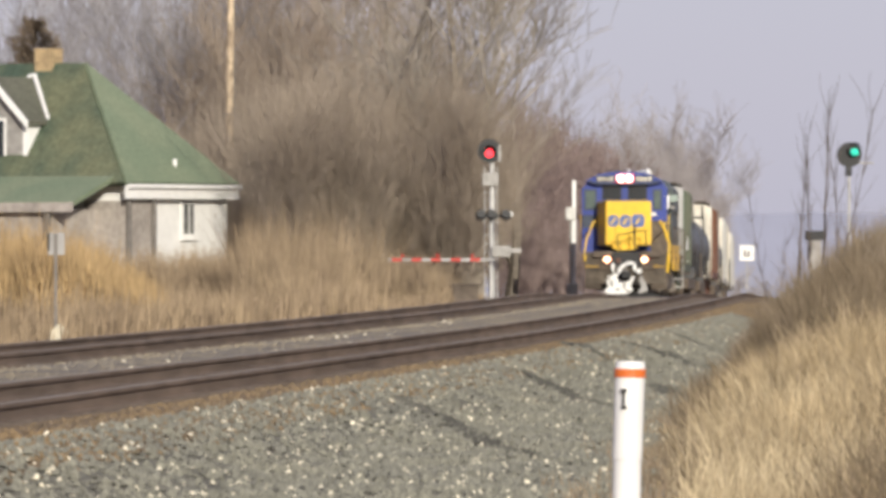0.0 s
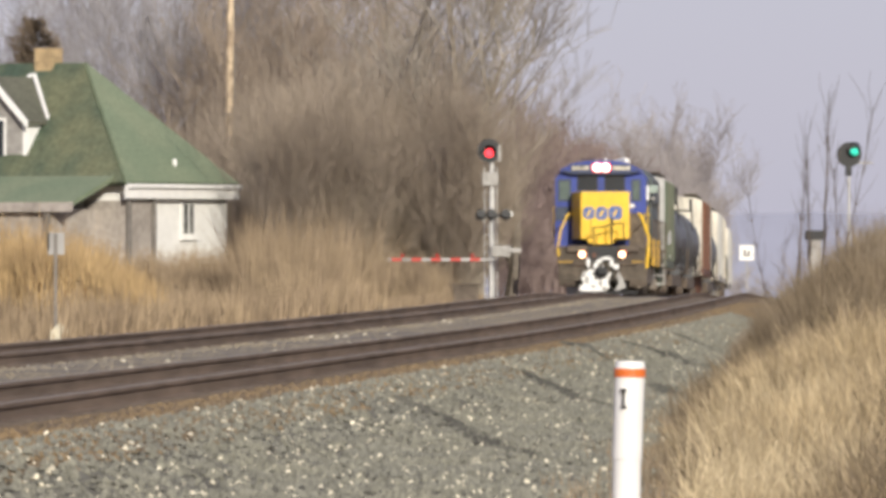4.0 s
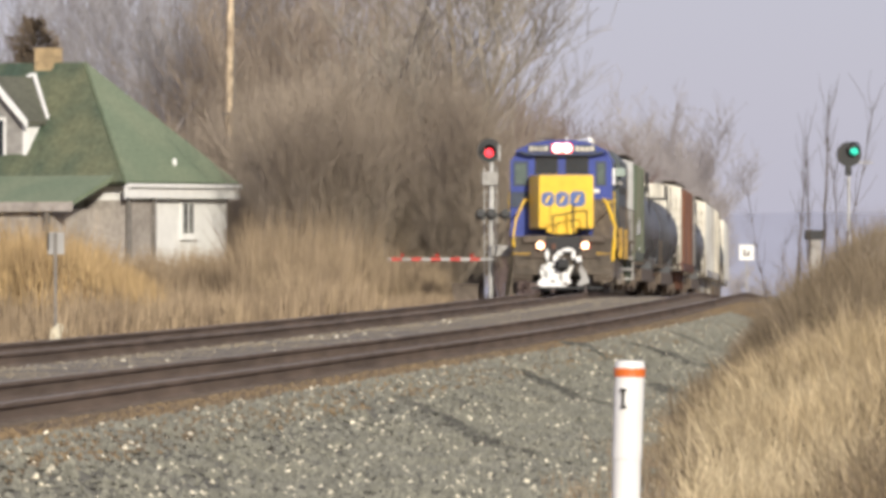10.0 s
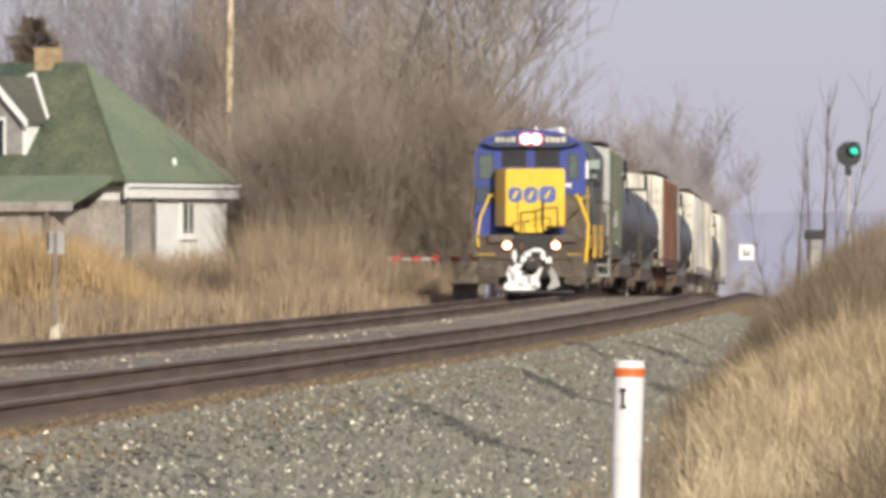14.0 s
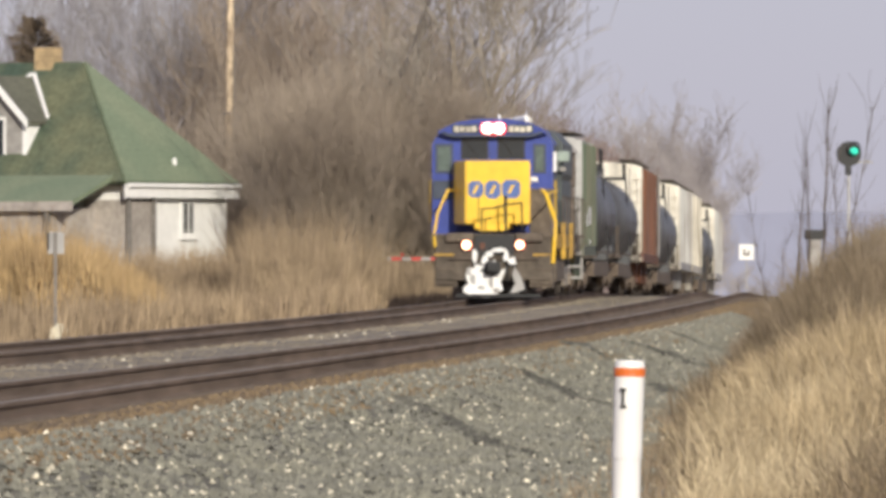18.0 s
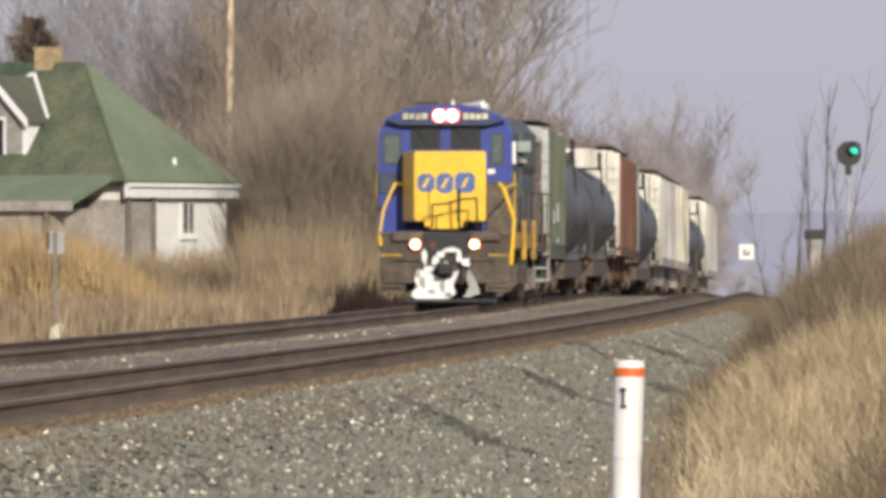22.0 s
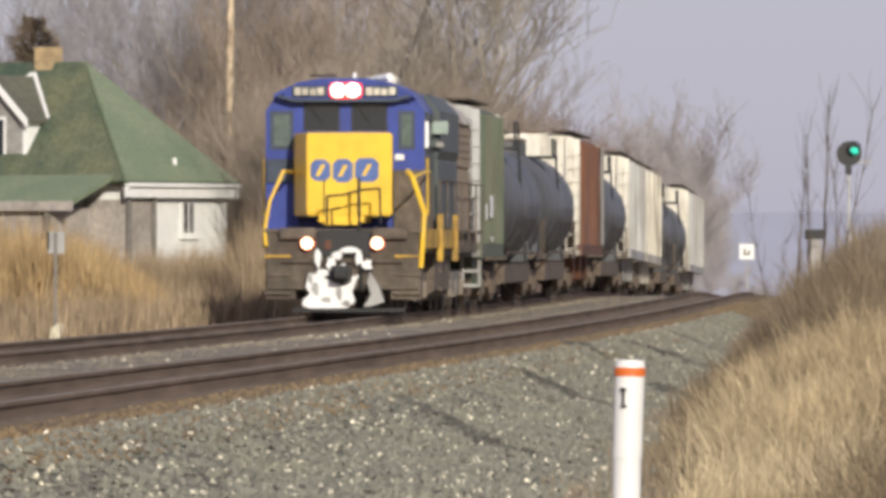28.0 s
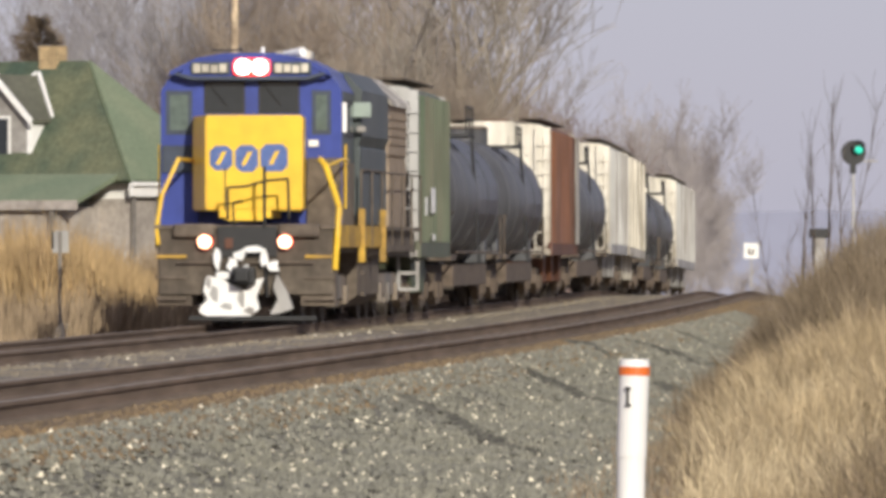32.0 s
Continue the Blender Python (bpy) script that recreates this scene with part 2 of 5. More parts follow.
def dip(y):
    """Height of the rail heads: the line falls a little beyond the crossing."""
    d = max(0, y - 260)
    return -0.00028 * min(d, 25) ** 2 - 0.0092 * max(0, d - 25)


def verge(y):
    """x where the gravel ends and the grassy bank begins."""
    rows = ((0, -1.0), (60, 1.36), (80, 2.12), (100, 2.98), (112, 3.86), (130, 4.95), (163, 6.85), (220, 9.55), (300, 13.0), (420, 18.0), (700, 32.0))
    for (a, b), (c, d) in zip(rows, rows[1:]):
        if y < c or c == 700:
            return b + (d - b) * (y - a) / (c - a)


def ground_z(x, y):
    q = x - line(y)
    z = dip(y) - 0.21
    if q > 6.7:
        z -= 0.45 * step(6.7, 8.2, q)
    if q < -1.8:
        z -= 0.28 * step(-1.8, -2.9, q) + 0.55 * step(-3.0, -6.5, q)
    far = 1 - step(190, 280, y)
    z += step(57, 103, y) * (0.25 + 0.75 * far) * 1.25 * step(-0.15, 1.75, x - verge(y)) * (x > verge(y) - 0.15)
    # beyond the crossing the land falls away to a wide hazy valley
    return z - 0.034 * max(0, min(y, 900) - 400) * step(6, 14, q)


# ---------------------------------------------------------------- ground
def ground_sheet():
    xs = sorted(set([-4000, -1500, -600, -250, -120, -60, -40, -30, -24, 30, 40, 60, 120, 250, 600, 1500, 4000] + [-20 + 0.5 * i for i in range(0, 90)]))
    ys = sorted(set([-3000, -500, -100, -30, 0, 20, 40, 46] + [50 + 2.5 * i for i in range(0, 160)] + [460, 480, 500, 550, 600, 650, 700, 800, 900, 1300, 2000, 4500]))
    verts, faces = [], []
    for y in ys:
        base = line(max(0, min(y, 600)))
        for x in xs:
            px = x + base if abs(x) < 60 else x
            verts.append((px, y, ground_z(px, y) + 0.02 * noise.noise(Vector((px, y * 0.3, 0)))))
    w = len(xs)
    for j in range(len(ys) - 1):
        for i in range(w - 1):
            faces.append((j * w + i, j * w + i + 1, (j + 1) * w + i + 1, (j + 1) * w + i))
    ob = stuff("ground", verts, faces, M["turf"], label="dry winter turf with a bare gravel railway bed", category="ground", smooth=True, kind="structure")
    return ob


def mounds(x, y):
    """Low uneven heaps in the loose gravel."""
    return 0.055 * noise.noise(Vector((x * 0.8, y * 0.22, 11))) + 0.03 * noise.noise(Vector((x * 2.3, y * 0.7, 4)))


def strip(name, q0, q1, rise, mat, y0, y1, label, category, n=4, stepy=2.5, crown=0.0):
    """A sheet laid on the ground between two distances from the far track."""
    verts, faces = [], []
    rows = int((y1 - y0) / stepy) + 1
    for j in range(rows):
        y = y0 + j * stepy
        for i in range(n + 1):
            q = q0 + ((verge(y) - line(y) + 0.3 if q1 is None else q1) - q0) * i / n
            x = line(y) + q
            u = noise.noise(Vector((x * 2, y * 0.8, 3)))
            verts.append((x, y, ground_z(x, y) + rise + (mounds(x, y) * step(6.9, 7.8, q) if q1 is None else 0) + 0.02 * u + crown * (1 - abs(2 * i / n - 1))))
    for j in range(rows - 1):
        for i in range(n):
            k = j * (n + 1) + i
            faces.append((k, k + 1, k + n + 2, k + n + 1))
    return stuff(name, verts, faces, mat, None, label, category, True, "structure")


ground_sheet()
strip("ballast_near", 6.5, None, 0.03, M["gravel"], 40, 430, "grey crushed stone ballast beside the rails", "ballast", 18, 0.7)
strip("ballast_shoulder", 5.9, 7.3, 0.045, M["shoulder"], 40, 330, "rust-brown ballast shoulder along the rail", "ballast", 4)
strip("ballast_between", 1.3, 3.7, 0.055, M["between"], 60, 480, "grey ballast between the two tracks", "ballast", 6, crown=0.03)
strip("track_bed_near", 3.5, 6.1, 0.04, M["bed"], 40, 480, "dark oily ballast under the near track", "ballast", 6)
strip("track_bed_far", -1.5, 1.5, 0.04, M["bed"], 60, 480, "dark oily ballast under the far track", "ballast", 6)


def track(name, q, label):
    t = thing(name, label, "railway track", "pair of tracks")
    for side in (-0.75, 0.75):
        # foot, web and head of the rail as one swept outline
        prof = [(-0.07, -0.18), (0.07, -0.18), (0.07, -0.165), (0.009, -0.15), (0.009, -0.048), (0.040, -0.040), (0.040, -0.004), (0.03, 0), (-0.03, 0), (-0.040, -0.004), (-0.040, -0.040), (-0.009, -0.048), (-0.009, -0.15), (-0.07, -0.165)]
        head = [(-0.03, 0.002), (0.03, 0.002), (0.03, -0.001), (-0.03, -0.001)]
        for nm, pr, mat, par in (("rail", prof, M["rail"], t), ("running_surface", head, M["railhead"], None)):
            verts, faces = [], []
            ys = [20 + 2.5 * i for i in range(300)]
            for y in ys:
                w = 0.012 * noise.noise(Vector((side, y * 0.15, q)))
                for px, pz in pr:
                    verts.append((line(y) + q + side + px + w, y, dip(y) + pz + w * 0.6))
            n = len(pr)
            for j in range(len(ys) - 1):
                for i in range(n):
                    faces.append((j * n + i, j * n + (i + 1) % n, (j + 1) * n + (i + 1) % n, (j + 1) * n + i))
            ob = stuff(nm, verts, faces, mat, par or rail, kind="")
            if nm == "rail":
                rail = ob
            else:
                ob["label"] = "bright worn top of the rail"
    verts, faces = [], []
    rnd = random.Random(int(q * 10) + 5)
    tie = bpy.data.meshes.new("wooden_tie")
    bm = bmesh.new()
    box(bm, -1.28, 1.28, -0.11, 0.11, -0.12, 0, 0.015)
    bm.to_mesh(tie)
    bm.free()
    tie.materials.append(M["tie_wood"])
    for i in range(700):
        y = 50 + i * 0.54
        if 30 < i < 175:
            ob = new("wooden_tie", tie)
            ob.parent = t
            ob.matrix_basis = pose(line(y) + q + rnd.uniform(-0.04, 0.04), y, dip(y) - 0.185 + rnd.uniform(-0.01, 0.01), 0, 0, rnd.uniform(-1, 1))
            continue
        a = rnd.uniform(-0.02, 0.02)
        z1 = dip(y) - 0.185 + rnd.uniform(-0.01, 0.01)
        cx = line(y) + q
        k = len(verts)
        for sx, sy, z in ((-1.28, -0.11, z1), (1.28, -0.11, z1), (1.28, 0.11, z1), (-1.28, 0.11, z1), (-1.28, -0.11, z1 - 0.12), (1.28, -0.11, z1 - 0.12), (1.28, 0.11, z1 - 0.12), (-1.28, 0.11, z1 - 0.12)):
            verts.append((cx + sx, y + sy + a * sx, z + 0.0))
        faces += [(k, k + 1, k + 2, k + 3), (k + 4, k + 5, k + 1, k), (k + 5, k + 6, k + 2, k + 1), (k + 7, k + 4, k, k + 3)]
    stuff("wooden_ties", verts, faces, M["tie"], t, "dark creosoted wooden ties")
    return t


track("railway_track", 0.0, "rusty steel rails on dark wooden ties, farther track")
track("railway_track", SPACING, "rusty steel rails with worn tops, nearer track")

# ---------------------------------------------------------------- marker post beside the ballast
def marker_post():
    y, x = 27.5, 0.574
    z0 = ground_z(x, y)
    t = thing("marker_post", "white plastic cable marker post with an orange band", "marker post", at=(x, y, z0))
    t.rotation_euler = (0, radians(1.1), 0)
    top = 1.35 - (650 - 441) * y / 14960 + 0.022 - z0
    bm = B()
    cyl(bm, (0, 0, -0.2), (0.0, 0, top - 0.32), 0.045, 0.046, 20)
    part("tube", bm, M["white"], t, smooth=False)
    cyl(bm2 := B(), (0, 0, top - 0.32), (0.004, 0, top - 0.052), 0.0485, 0.0485, 20)
    part("sleeve", bm2, M["white"], t)
    cyl(bm3 := B(), (0.004, 0, top - 0.052), (0.004, 0, top - 0.024), 0.0510, 0.0510, 20)
    part("band", bm3, M["orange"], t, "bright orange band")
    cyl(bm4 := B(), (0.004, 0, top - 0.024), (0.004, 0, top), 0.0498, 0.046, 20)
    part("cap", bm4, M["white"], t)
    bm5 = B()
    zc = top - 0.12
    box(bm5, -0.021, -0.013, -0.0545, -0.046, zc - 0.03, zc + 0.028)
    box(bm5, -0.027, -0.008, -0.0545, -0.046, zc + 0.02, zc + 0.03)
    box(bm5, -0.025, -0.006, -0.0545, -0.046, zc - 0.034, zc - 0.026)
    part("printed_mark", bm5, M["ink"], t, "small black printed mark")


marker_post()


# ---------------------------------------------------------------- bare trees and brush
def tube(verts, faces, a, b, ra, rb):
    d = (b - a)
    if d.length < 1e-4:
        return
    d.normalize()
    s = d.orthogonal().normalized()
    u = d.cross(s)
    k = len(verts)
    for p, r in ((a, ra), (b, rb)):
        for i in range(3):
            ang = i * 2.0944
            verts.append(p + (s * math.cos(ang) + u * math.sin(ang)) * r)
    for i in range(3):
        j = (i + 1) % 3
        faces.append((k + i, k + j, k + 3 + j, k + 3 + i))


def grow(rnd, out, a, d, length, r, depth, spread, up, tip):
    """Limbs and twigs: each shoot bends and forks until it is thin."""
    segs = 3 if depth > 1 else 2
    p, dirn = a.copy(), d.copy()
    for i in range(segs):
        dirn = (dirn + Vector((rnd.gauss(0, 0.13), rnd.gauss(0, 0.13), rnd.gauss(0, 0.06) + up * 0.12))).normalized()
        q = p + dirn * length / segs
        r2 = max(tip, r * (0.80 if depth else 0.6))
        tube(*out[0 if r > 0.05 else 1], p, q, r, r2)
        if depth > 0:
            for _ in range(rnd.choice((1, 2, 2)) if depth < 4 else 1):
                side = Vector((rnd.gauss(0, 1), rnd.gauss(0, 1), rnd.gauss(0, 0.5))).normalized()
                nd = (dirn * (1 - spread) + side * spread + Vector((0, 0, up * 0.4))).normalized()
                grow(rnd, out, q, nd, length * rnd.uniform(0.5, 0.78), r2 * rnd.uniform(0.45, 0.65), depth - 1, spread, up, tip)
        p, r = q, r2


def bare_tree(seed, height, r, depth, spread, up, tip, mats, label, name="bare_tree", stems=1, lean=0.0):
    rnd = random.Random(seed)
    t = thing(name, label, "tree", "bare trees")
    out = (([], []), ([], []))
    for s in range(stems):
        a = Vector((rnd.gauss(0, 0.25) * (stems > 1), rnd.gauss(0, 0.25) * (stems > 1), -0.2))
        d = Vector((rnd.gauss(lean, 0.06 + 0.12 * (stems > 1)), rnd.gauss(0, 0.1), 1)).normalized()
        grow(rnd, out, a, d, height * rnd.uniform(0.5, 0.6), r, depth, spread, up, tip)
    # bare lower trunk first: give every stem its own mesh space
    for nm, (v, f), mat in (("trunk", out[0], mats[0]), ("crown", out[1], mats[1])):
        me = bpy.data.meshes.new(nm)
        me.from_pydata([tuple(q) for q in v], [], f)
        me.materials.append(mat)
        ob = new(nm, me)
        ob.parent = t
    return t


def place_on(bearing, y):
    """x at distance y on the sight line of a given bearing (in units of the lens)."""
    return (bearing - 784) / 14960 * y


def woods():
    rnd = random.Random(4)
    kinds = [bare_tree(11 + i, 13.0 + i, 0.14, 5, 0.42, 0.55, 0.010, (M["bark"], M["twig"]), "tall leafless tree with brown twigs") for i in range(3)]
    tall = [bare_tree(31 + i, 16.0, 0.40, 5, 0.44, 0.42, 0.012, (M["dark_bark"], M["pale_twig"]), "tall grey-brown leafless cottonwood with bare limbs", "cottonwood_tree") for i in range(2)]
    brush = [bare_tree(51 + i, 6.0, 0.017, 4, 0.42, 0.6, 0.0052, (M["brush"], M["brush"]), "dense leafless brown thicket shrub", "bare_shrub", stems=14) for i in range(3)]
    far = [bare_tree(71 + i, 11.0, 0.10, 5, 0.45, 0.5, 0.012, (M["far_twig"], M["far_twig"]), "distant leafless tree paled as if by haze") for i in range(2)]
    grey = [bare_tree(91 + i, 13.5, 0.15, 5, 0.42, 0.55, 0.011, (M["grey_twig"], M["grey_twig"]), "tall grey leafless tree behind the house") for i in range(2)]
    red = [bare_tree(81 + i, 11.0, 0.15, 5, 0.42, 0.5, 0.020, (M["red_twig"], M["red_twig"]), "leafless reddish-brown tree beyond the crossing") for i in range(2)]
    used = set()

    def put(pool, px, y, s, zoff=0.0):
        src = rnd.choice(pool)
        x = place_on(px, y)
        m = pose(x, y, ground_z(x, y) - 0.1 + zoff, 0, 0, rnd.uniform(0, 360))
        if src.name in used:
            t = copy_thing(src, m)
        else:
            used.add(src.name)
            t = src
            t.matrix_basis = m
        t.scale = (s, s, s)

    for i in range(64):
        px = rnd.uniform(365, 770)
        put(kinds, px, rnd.uniform(345, 430), rnd.uniform(0.8, 1.05))
    for i in range(20):
        px = rnd.uniform(80, 380)
        put(grey, px, rnd.uniform(350, 430), rnd.uniform(0.85, 1.15) * (0.72 + 0.28 * step(80, 230, px)))
    for px, y, s in ((811, 300, 1.05), (850, 304, 0.98), (762, 310, 1.05), (895, 345, 0.85), (700, 318, 1.0)):
        put(tall, px, y, s)
    for i in range(165):
        px = rnd.uniform(430, 815)
        put(brush, px, rnd.uniform(292 if px > 530 else 322, 348), rnd.uniform(0.75, 1.25))
    for i in range(34):
        put(brush, rnd.uniform(240, 460), rnd.uniform(322, 348), rnd.uniform(0.6, 1.0))
    for i in range(36):
        put(brush, rnd.uniform(424, 570), rnd.uniform(306, 322), rnd.uniform(0.45, 0.8))
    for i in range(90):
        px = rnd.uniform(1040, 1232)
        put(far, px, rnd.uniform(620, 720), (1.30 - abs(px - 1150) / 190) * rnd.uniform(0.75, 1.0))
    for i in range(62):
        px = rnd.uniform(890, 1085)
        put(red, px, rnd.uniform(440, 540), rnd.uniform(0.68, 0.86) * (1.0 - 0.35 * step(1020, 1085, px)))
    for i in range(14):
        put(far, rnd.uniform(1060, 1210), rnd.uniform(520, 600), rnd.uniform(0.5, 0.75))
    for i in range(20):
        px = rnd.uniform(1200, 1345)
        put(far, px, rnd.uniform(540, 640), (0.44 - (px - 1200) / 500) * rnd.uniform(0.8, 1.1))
    for i in range(26):
        put(red, rnd.uniform(890, 1010), rnd.uniform(350, 430), rnd.uniform(0.28, 0.46))
    for px, y, s in ((672, 226, 0.07), (655, 229, 0.05), (1310, 140, 0.09), (1325, 150, 0.10), (1296, 128, 0.08), (1246, 108, 0.07), (1345, 158, 0.12), (1400, 150, 0.15), (1432, 142, 0.17), (1468, 136, 0.14), (1500, 128, 0.16), (1540, 124, 0.15), (1385, 128, 0.12), (1450, 118, 0.11), (1418, 160, 0.16), (1555, 112, 0.12)):
        put(brush, px, y, s)
    for ob in kinds + tall + brush + far + red + grey:
        if ob.name not in used:
            for o in (*ob.children_recursive, ob):
                bpy.data.objects.remove(o)


woods()


# ---------------------------------------------------------------- grass
def blades(name, spots, mat, height, width, per, lean, label, category="grass"):
    """Tufts of tapered blades. spots: x, y, scale."""
    rnd = random.Random(len(spots))
    verts, faces = [], []
    for x, y, s in spots:
        z = ground_z(x, y) - 0.05
        for _ in range(per):
            h = height * s * rnd.uniform(0.55, 1.15)
            w = width * rnd.uniform(0.7, 1.4)
            bx, by = x + rnd.gauss(0, 0.10), y + rnd.gauss(0, 0.18)
            lx, ly = rnd.gauss(0, lean) * h, rnd.gauss(0, lean) * h
            t = rnd.uniform(-0.7, 0.7)
            cx, cy = w * math.cos(t), w * math.sin(t)
            k = len(verts)
            verts += [(bx - cx, by - cy, z), (bx + cx, by + cy, z), (bx + lx * 0.4 + cx * 0.8, by + ly * 0.4 + cy * 0.8, z + h * 0.55), (bx + lx * 0.4 - cx * 0.8, by + ly * 0.4 - cy * 0.8, z + h * 0.55), (bx + lx, by + ly, z + h * (1 - 0.25 * abs(lx) / h))]
            faces += [(k, k + 1, k + 2, k + 3), (k + 3, k + 2, k + 4)]
    return stuff(name, verts, faces, mat, None, label, category)


def meadows():
    rnd = random.Random(9)
    spots = []
    while len(spots) < 12000:
        y = rnd.uniform(54, 300)
        k = rnd.uniform(0, 9)
        x = verge(y) + k
        if x > 0.0535 * y + 0.8:
            continue
        edge = step(-0.1, 1.5, k)
        spots.append((x, y, (0.25 + 0.75 * edge) * max(0.25, 0.70 + 0.85 * noise.noise(Vector((x * 0.9, y * 0.22, 1))))))
    brown = [s for s in spots if noise.noise(Vector((s[0] * 0.5, s[1] * 0.12, 7))) * 1.2 + (s[0] - verge(s[1])) * (0.27 + 0.55 * step(70, 100, s[1])) + 1.8 * step(80, 122, s[1]) - 0.75 > rnd.uniform(-0.4, 0.4)]
    spots = list(set(spots) - set(brown))
    spots.sort()
    blades("bank_weeds", brown, M["bank_brown"], 0.9, 0.005, 20, 0.38, "tangled brown weeds on top of the bank", "weeds")
    blades("bank_grass", spots, M["grass"], 0.85, 0.0045, 22, 0.36, "tall dry golden grass on the bank")
    spots = []
    while len(spots) < 2600:
        y = rnd.uniform(60, 300)
        k = rnd.gauss(0.1, 0.35)
        x = verge(y) + k
        spots.append((x, y, rnd.uniform(0.15, 0.5)))
    blades("edge_weeds", spots, M["weed"], 0.6, 0.005, 8, 0.35, "low brown weeds at the edge of the ballast", "weeds")
    # upright dead weeds along the foot of the bank, which shade the gravel
    spots = []
    for i in range(46):
        y0 = rnd.uniform(88, 185)
        for j in range(rnd.randint(4, 9)):
            y = y0 + rnd.gauss(0, 0.35)
            spots.append((verge(y) + rnd.uniform(-0.05, 0.5), y, rnd.uniform(0.6, 1.25)))
    blades("verge_weeds", spots, M["bank_brown"], 0.5, 0.007, 12, 0.22, "dark dead weeds at the foot of the bank", "weeds")
    # taller dead clumps on the shoulder of the bank; their shadows cross the gravel
    spots = []
    for i in range(34):
        y0 = rnd.uniform(112, 205)
        k = rnd.uniform(0.9, 2.6)
        for j in range(rnd.randint(5, 12)):
            y = y0 + rnd.gauss(0, 0.22)
            spots.append((verge(y) + k + rnd.gauss(0, 0.1), y, rnd.uniform(0.7, 1.2)))
    blades("dead_clumps", spots, M["dead_brown"], 1.25, 0.007, 14, 0.2, "tall dark dead weed clumps on the edge of the bank", "weeds")
    # single bright straws standing out of the grass, and dark tangles among it
    spots, dark = [], []
    for i in range(1300):
        y = 56 + 26 * rnd.random() ** 1.2
        spots.append((verge(y) + rnd.uniform(0.4, 1.7), y, rnd.uniform(0.5, 1.2)))
    for i in range(70):
        y0 = 56 + 70 * rnd.random()
        k = rnd.uniform(0.2, 2.6)
        for j in range(rnd.randint(4, 10)):
            y = y0 + rnd.gauss(0, 0.5)
            dark.append((verge(y) + k + rnd.gauss(0, 0.12), y, rnd.uniform(0.5, 1.0)))
    blades("bright_straws", spots, M["straw"], 0.68, 0.0035, 3, 0.4, "single bright straws in the grass of the bank", "grass")
    blades("dark_tangles", dark, M["dead_brown"], 0.62, 0.005, 14, 0.5, "dark tangled dead weeds among the grass", "weeds")
    # ragged brown weeds along the crest of the bank
    spots = []
    for i in range(3200):
        y = rnd.uniform(105, 175)
        spots.append((verge(y) + rnd.uniform(1.0, 3.4), y, rnd.uniform(0.5, 1.1)))
    blades("crest_weeds", spots, M["bank_brown"], 0.75, 0.005, 14, 0.3, "ragged brown weeds along the crest of the bank", "weeds")
    # dark matted weeds low on the bank
    spots = []
    for i in range(260):
        y = rnd.uniform(54.5, 60)
        spots.append((place_on(rnd.uniform(1400, 1600), y), y, rnd.uniform(0.4, 1.0)))
    blades("matted_weeds", spots, M["dead_brown"], 0.42, 0.006, 14, 0.5, "dark matted dead weeds on the bank", "weeds")
    # brown weeds between the far track and the woods
    spots = []
    while len(spots) < 9000:
        y = rnd.uniform(150, 345)
        x = rnd.uniform(-20, line(y) - 4.0)
        if x < -0.056 * y or (y < 161.5 and -7.9 < x < -6.8):
            continue
        clump = 0.75 + 0.9 * noise.noise(Vector((x * 0.45, y * 0.10, 2)))
        spots.append((x, y, clump * rnd.uniform(0.5, 1.25) * (0.55 + 0.45 * step(-4.0, -7.0, x - line(y)))))
    for i in range(1500):
        y = rnd.uniform(272, 286)
        spots.append((place_on(rnd.uniform(240, 560), y), y, rnd.uniform(1.3, 1.95)))
    for i in range(2500):
        y = rnd.uniform(245, 290)
        x = place_on(rnd.uniform(500, 860), y)
        if x < line(y) - 3.4:
            spots.append((x, y, rnd.uniform(0.9, 1.55)))
    for i in range(2600):
        y = rnd.uniform(150, 300)
        x = line(y) - rnd.uniform(3.3, 6.0)
        if not (y < 161.5 and -7.9 < x < -6.8):
            spots.append((x, y, rnd.uniform(0.35, 0.95)))
    low = []
    # a thick stand of weeds before the thicket, past the mown strip along the line
    for i in range(4200):
        y = rnd.uniform(268, 345)
        x = place_on(rnd.uniform(560, 880), y)
        if x < line(y) - 7.0:
            spots.append((x, y, rnd.uniform(0.9, 1.5)))
    # low growth on the mown strip itself
    for i in range(2600):
        y = rnd.uniform(226, 290)
        low.append((line(y) - rnd.uniform(3.4, 7.2), y, rnd.uniform(0.5, 1.2)))
    # bare ground before the instrument case
    spots = [s for s in spots if s[1] < 228 or s[0] < line(s[1]) - 7.0]
    spots = [s for s in spots if not (225 < s[1] < 264 and 795 < 784 + 14960 * s[0] / s[1] < 850)]
    low = [s for s in low if not (225 < s[1] < 264 and 795 < 784 + 14960 * s[0] / s[1] < 850)]
    stalks = []
    for i in range(4200):
        y = rnd.uniform(262, 312)
        x = place_on(rnd.uniform(420, 870), y)
        if x < line(y) - 7.0:
            stalks.append((x, y, rnd.uniform(0.8, 1.75) ** 1.3))
    for i in range(1100):
        y = rnd.uniform(276, 300)
        stalks.append((line(y) - rnd.uniform(5.2, 7.4), y, rnd.uniform(0.6, 1.3)))
    for i in range(900):
        y = rnd.uniform(304, 320)
        stalks.append((place_on(rnd.uniform(408, 560), y), y, rnd.uniform(1.0, 1.9)))
    blades("dead_stalks", stalks, M["weed"], 2.0, 0.009, 6, 0.2, "tall thin dead stalks before the thicket", "weeds")
    blades("strip_weeds", low, M["weed"], 0.62, 0.010, 10, 0.2, "low tan weeds on the mown strip beside the track", "weeds")
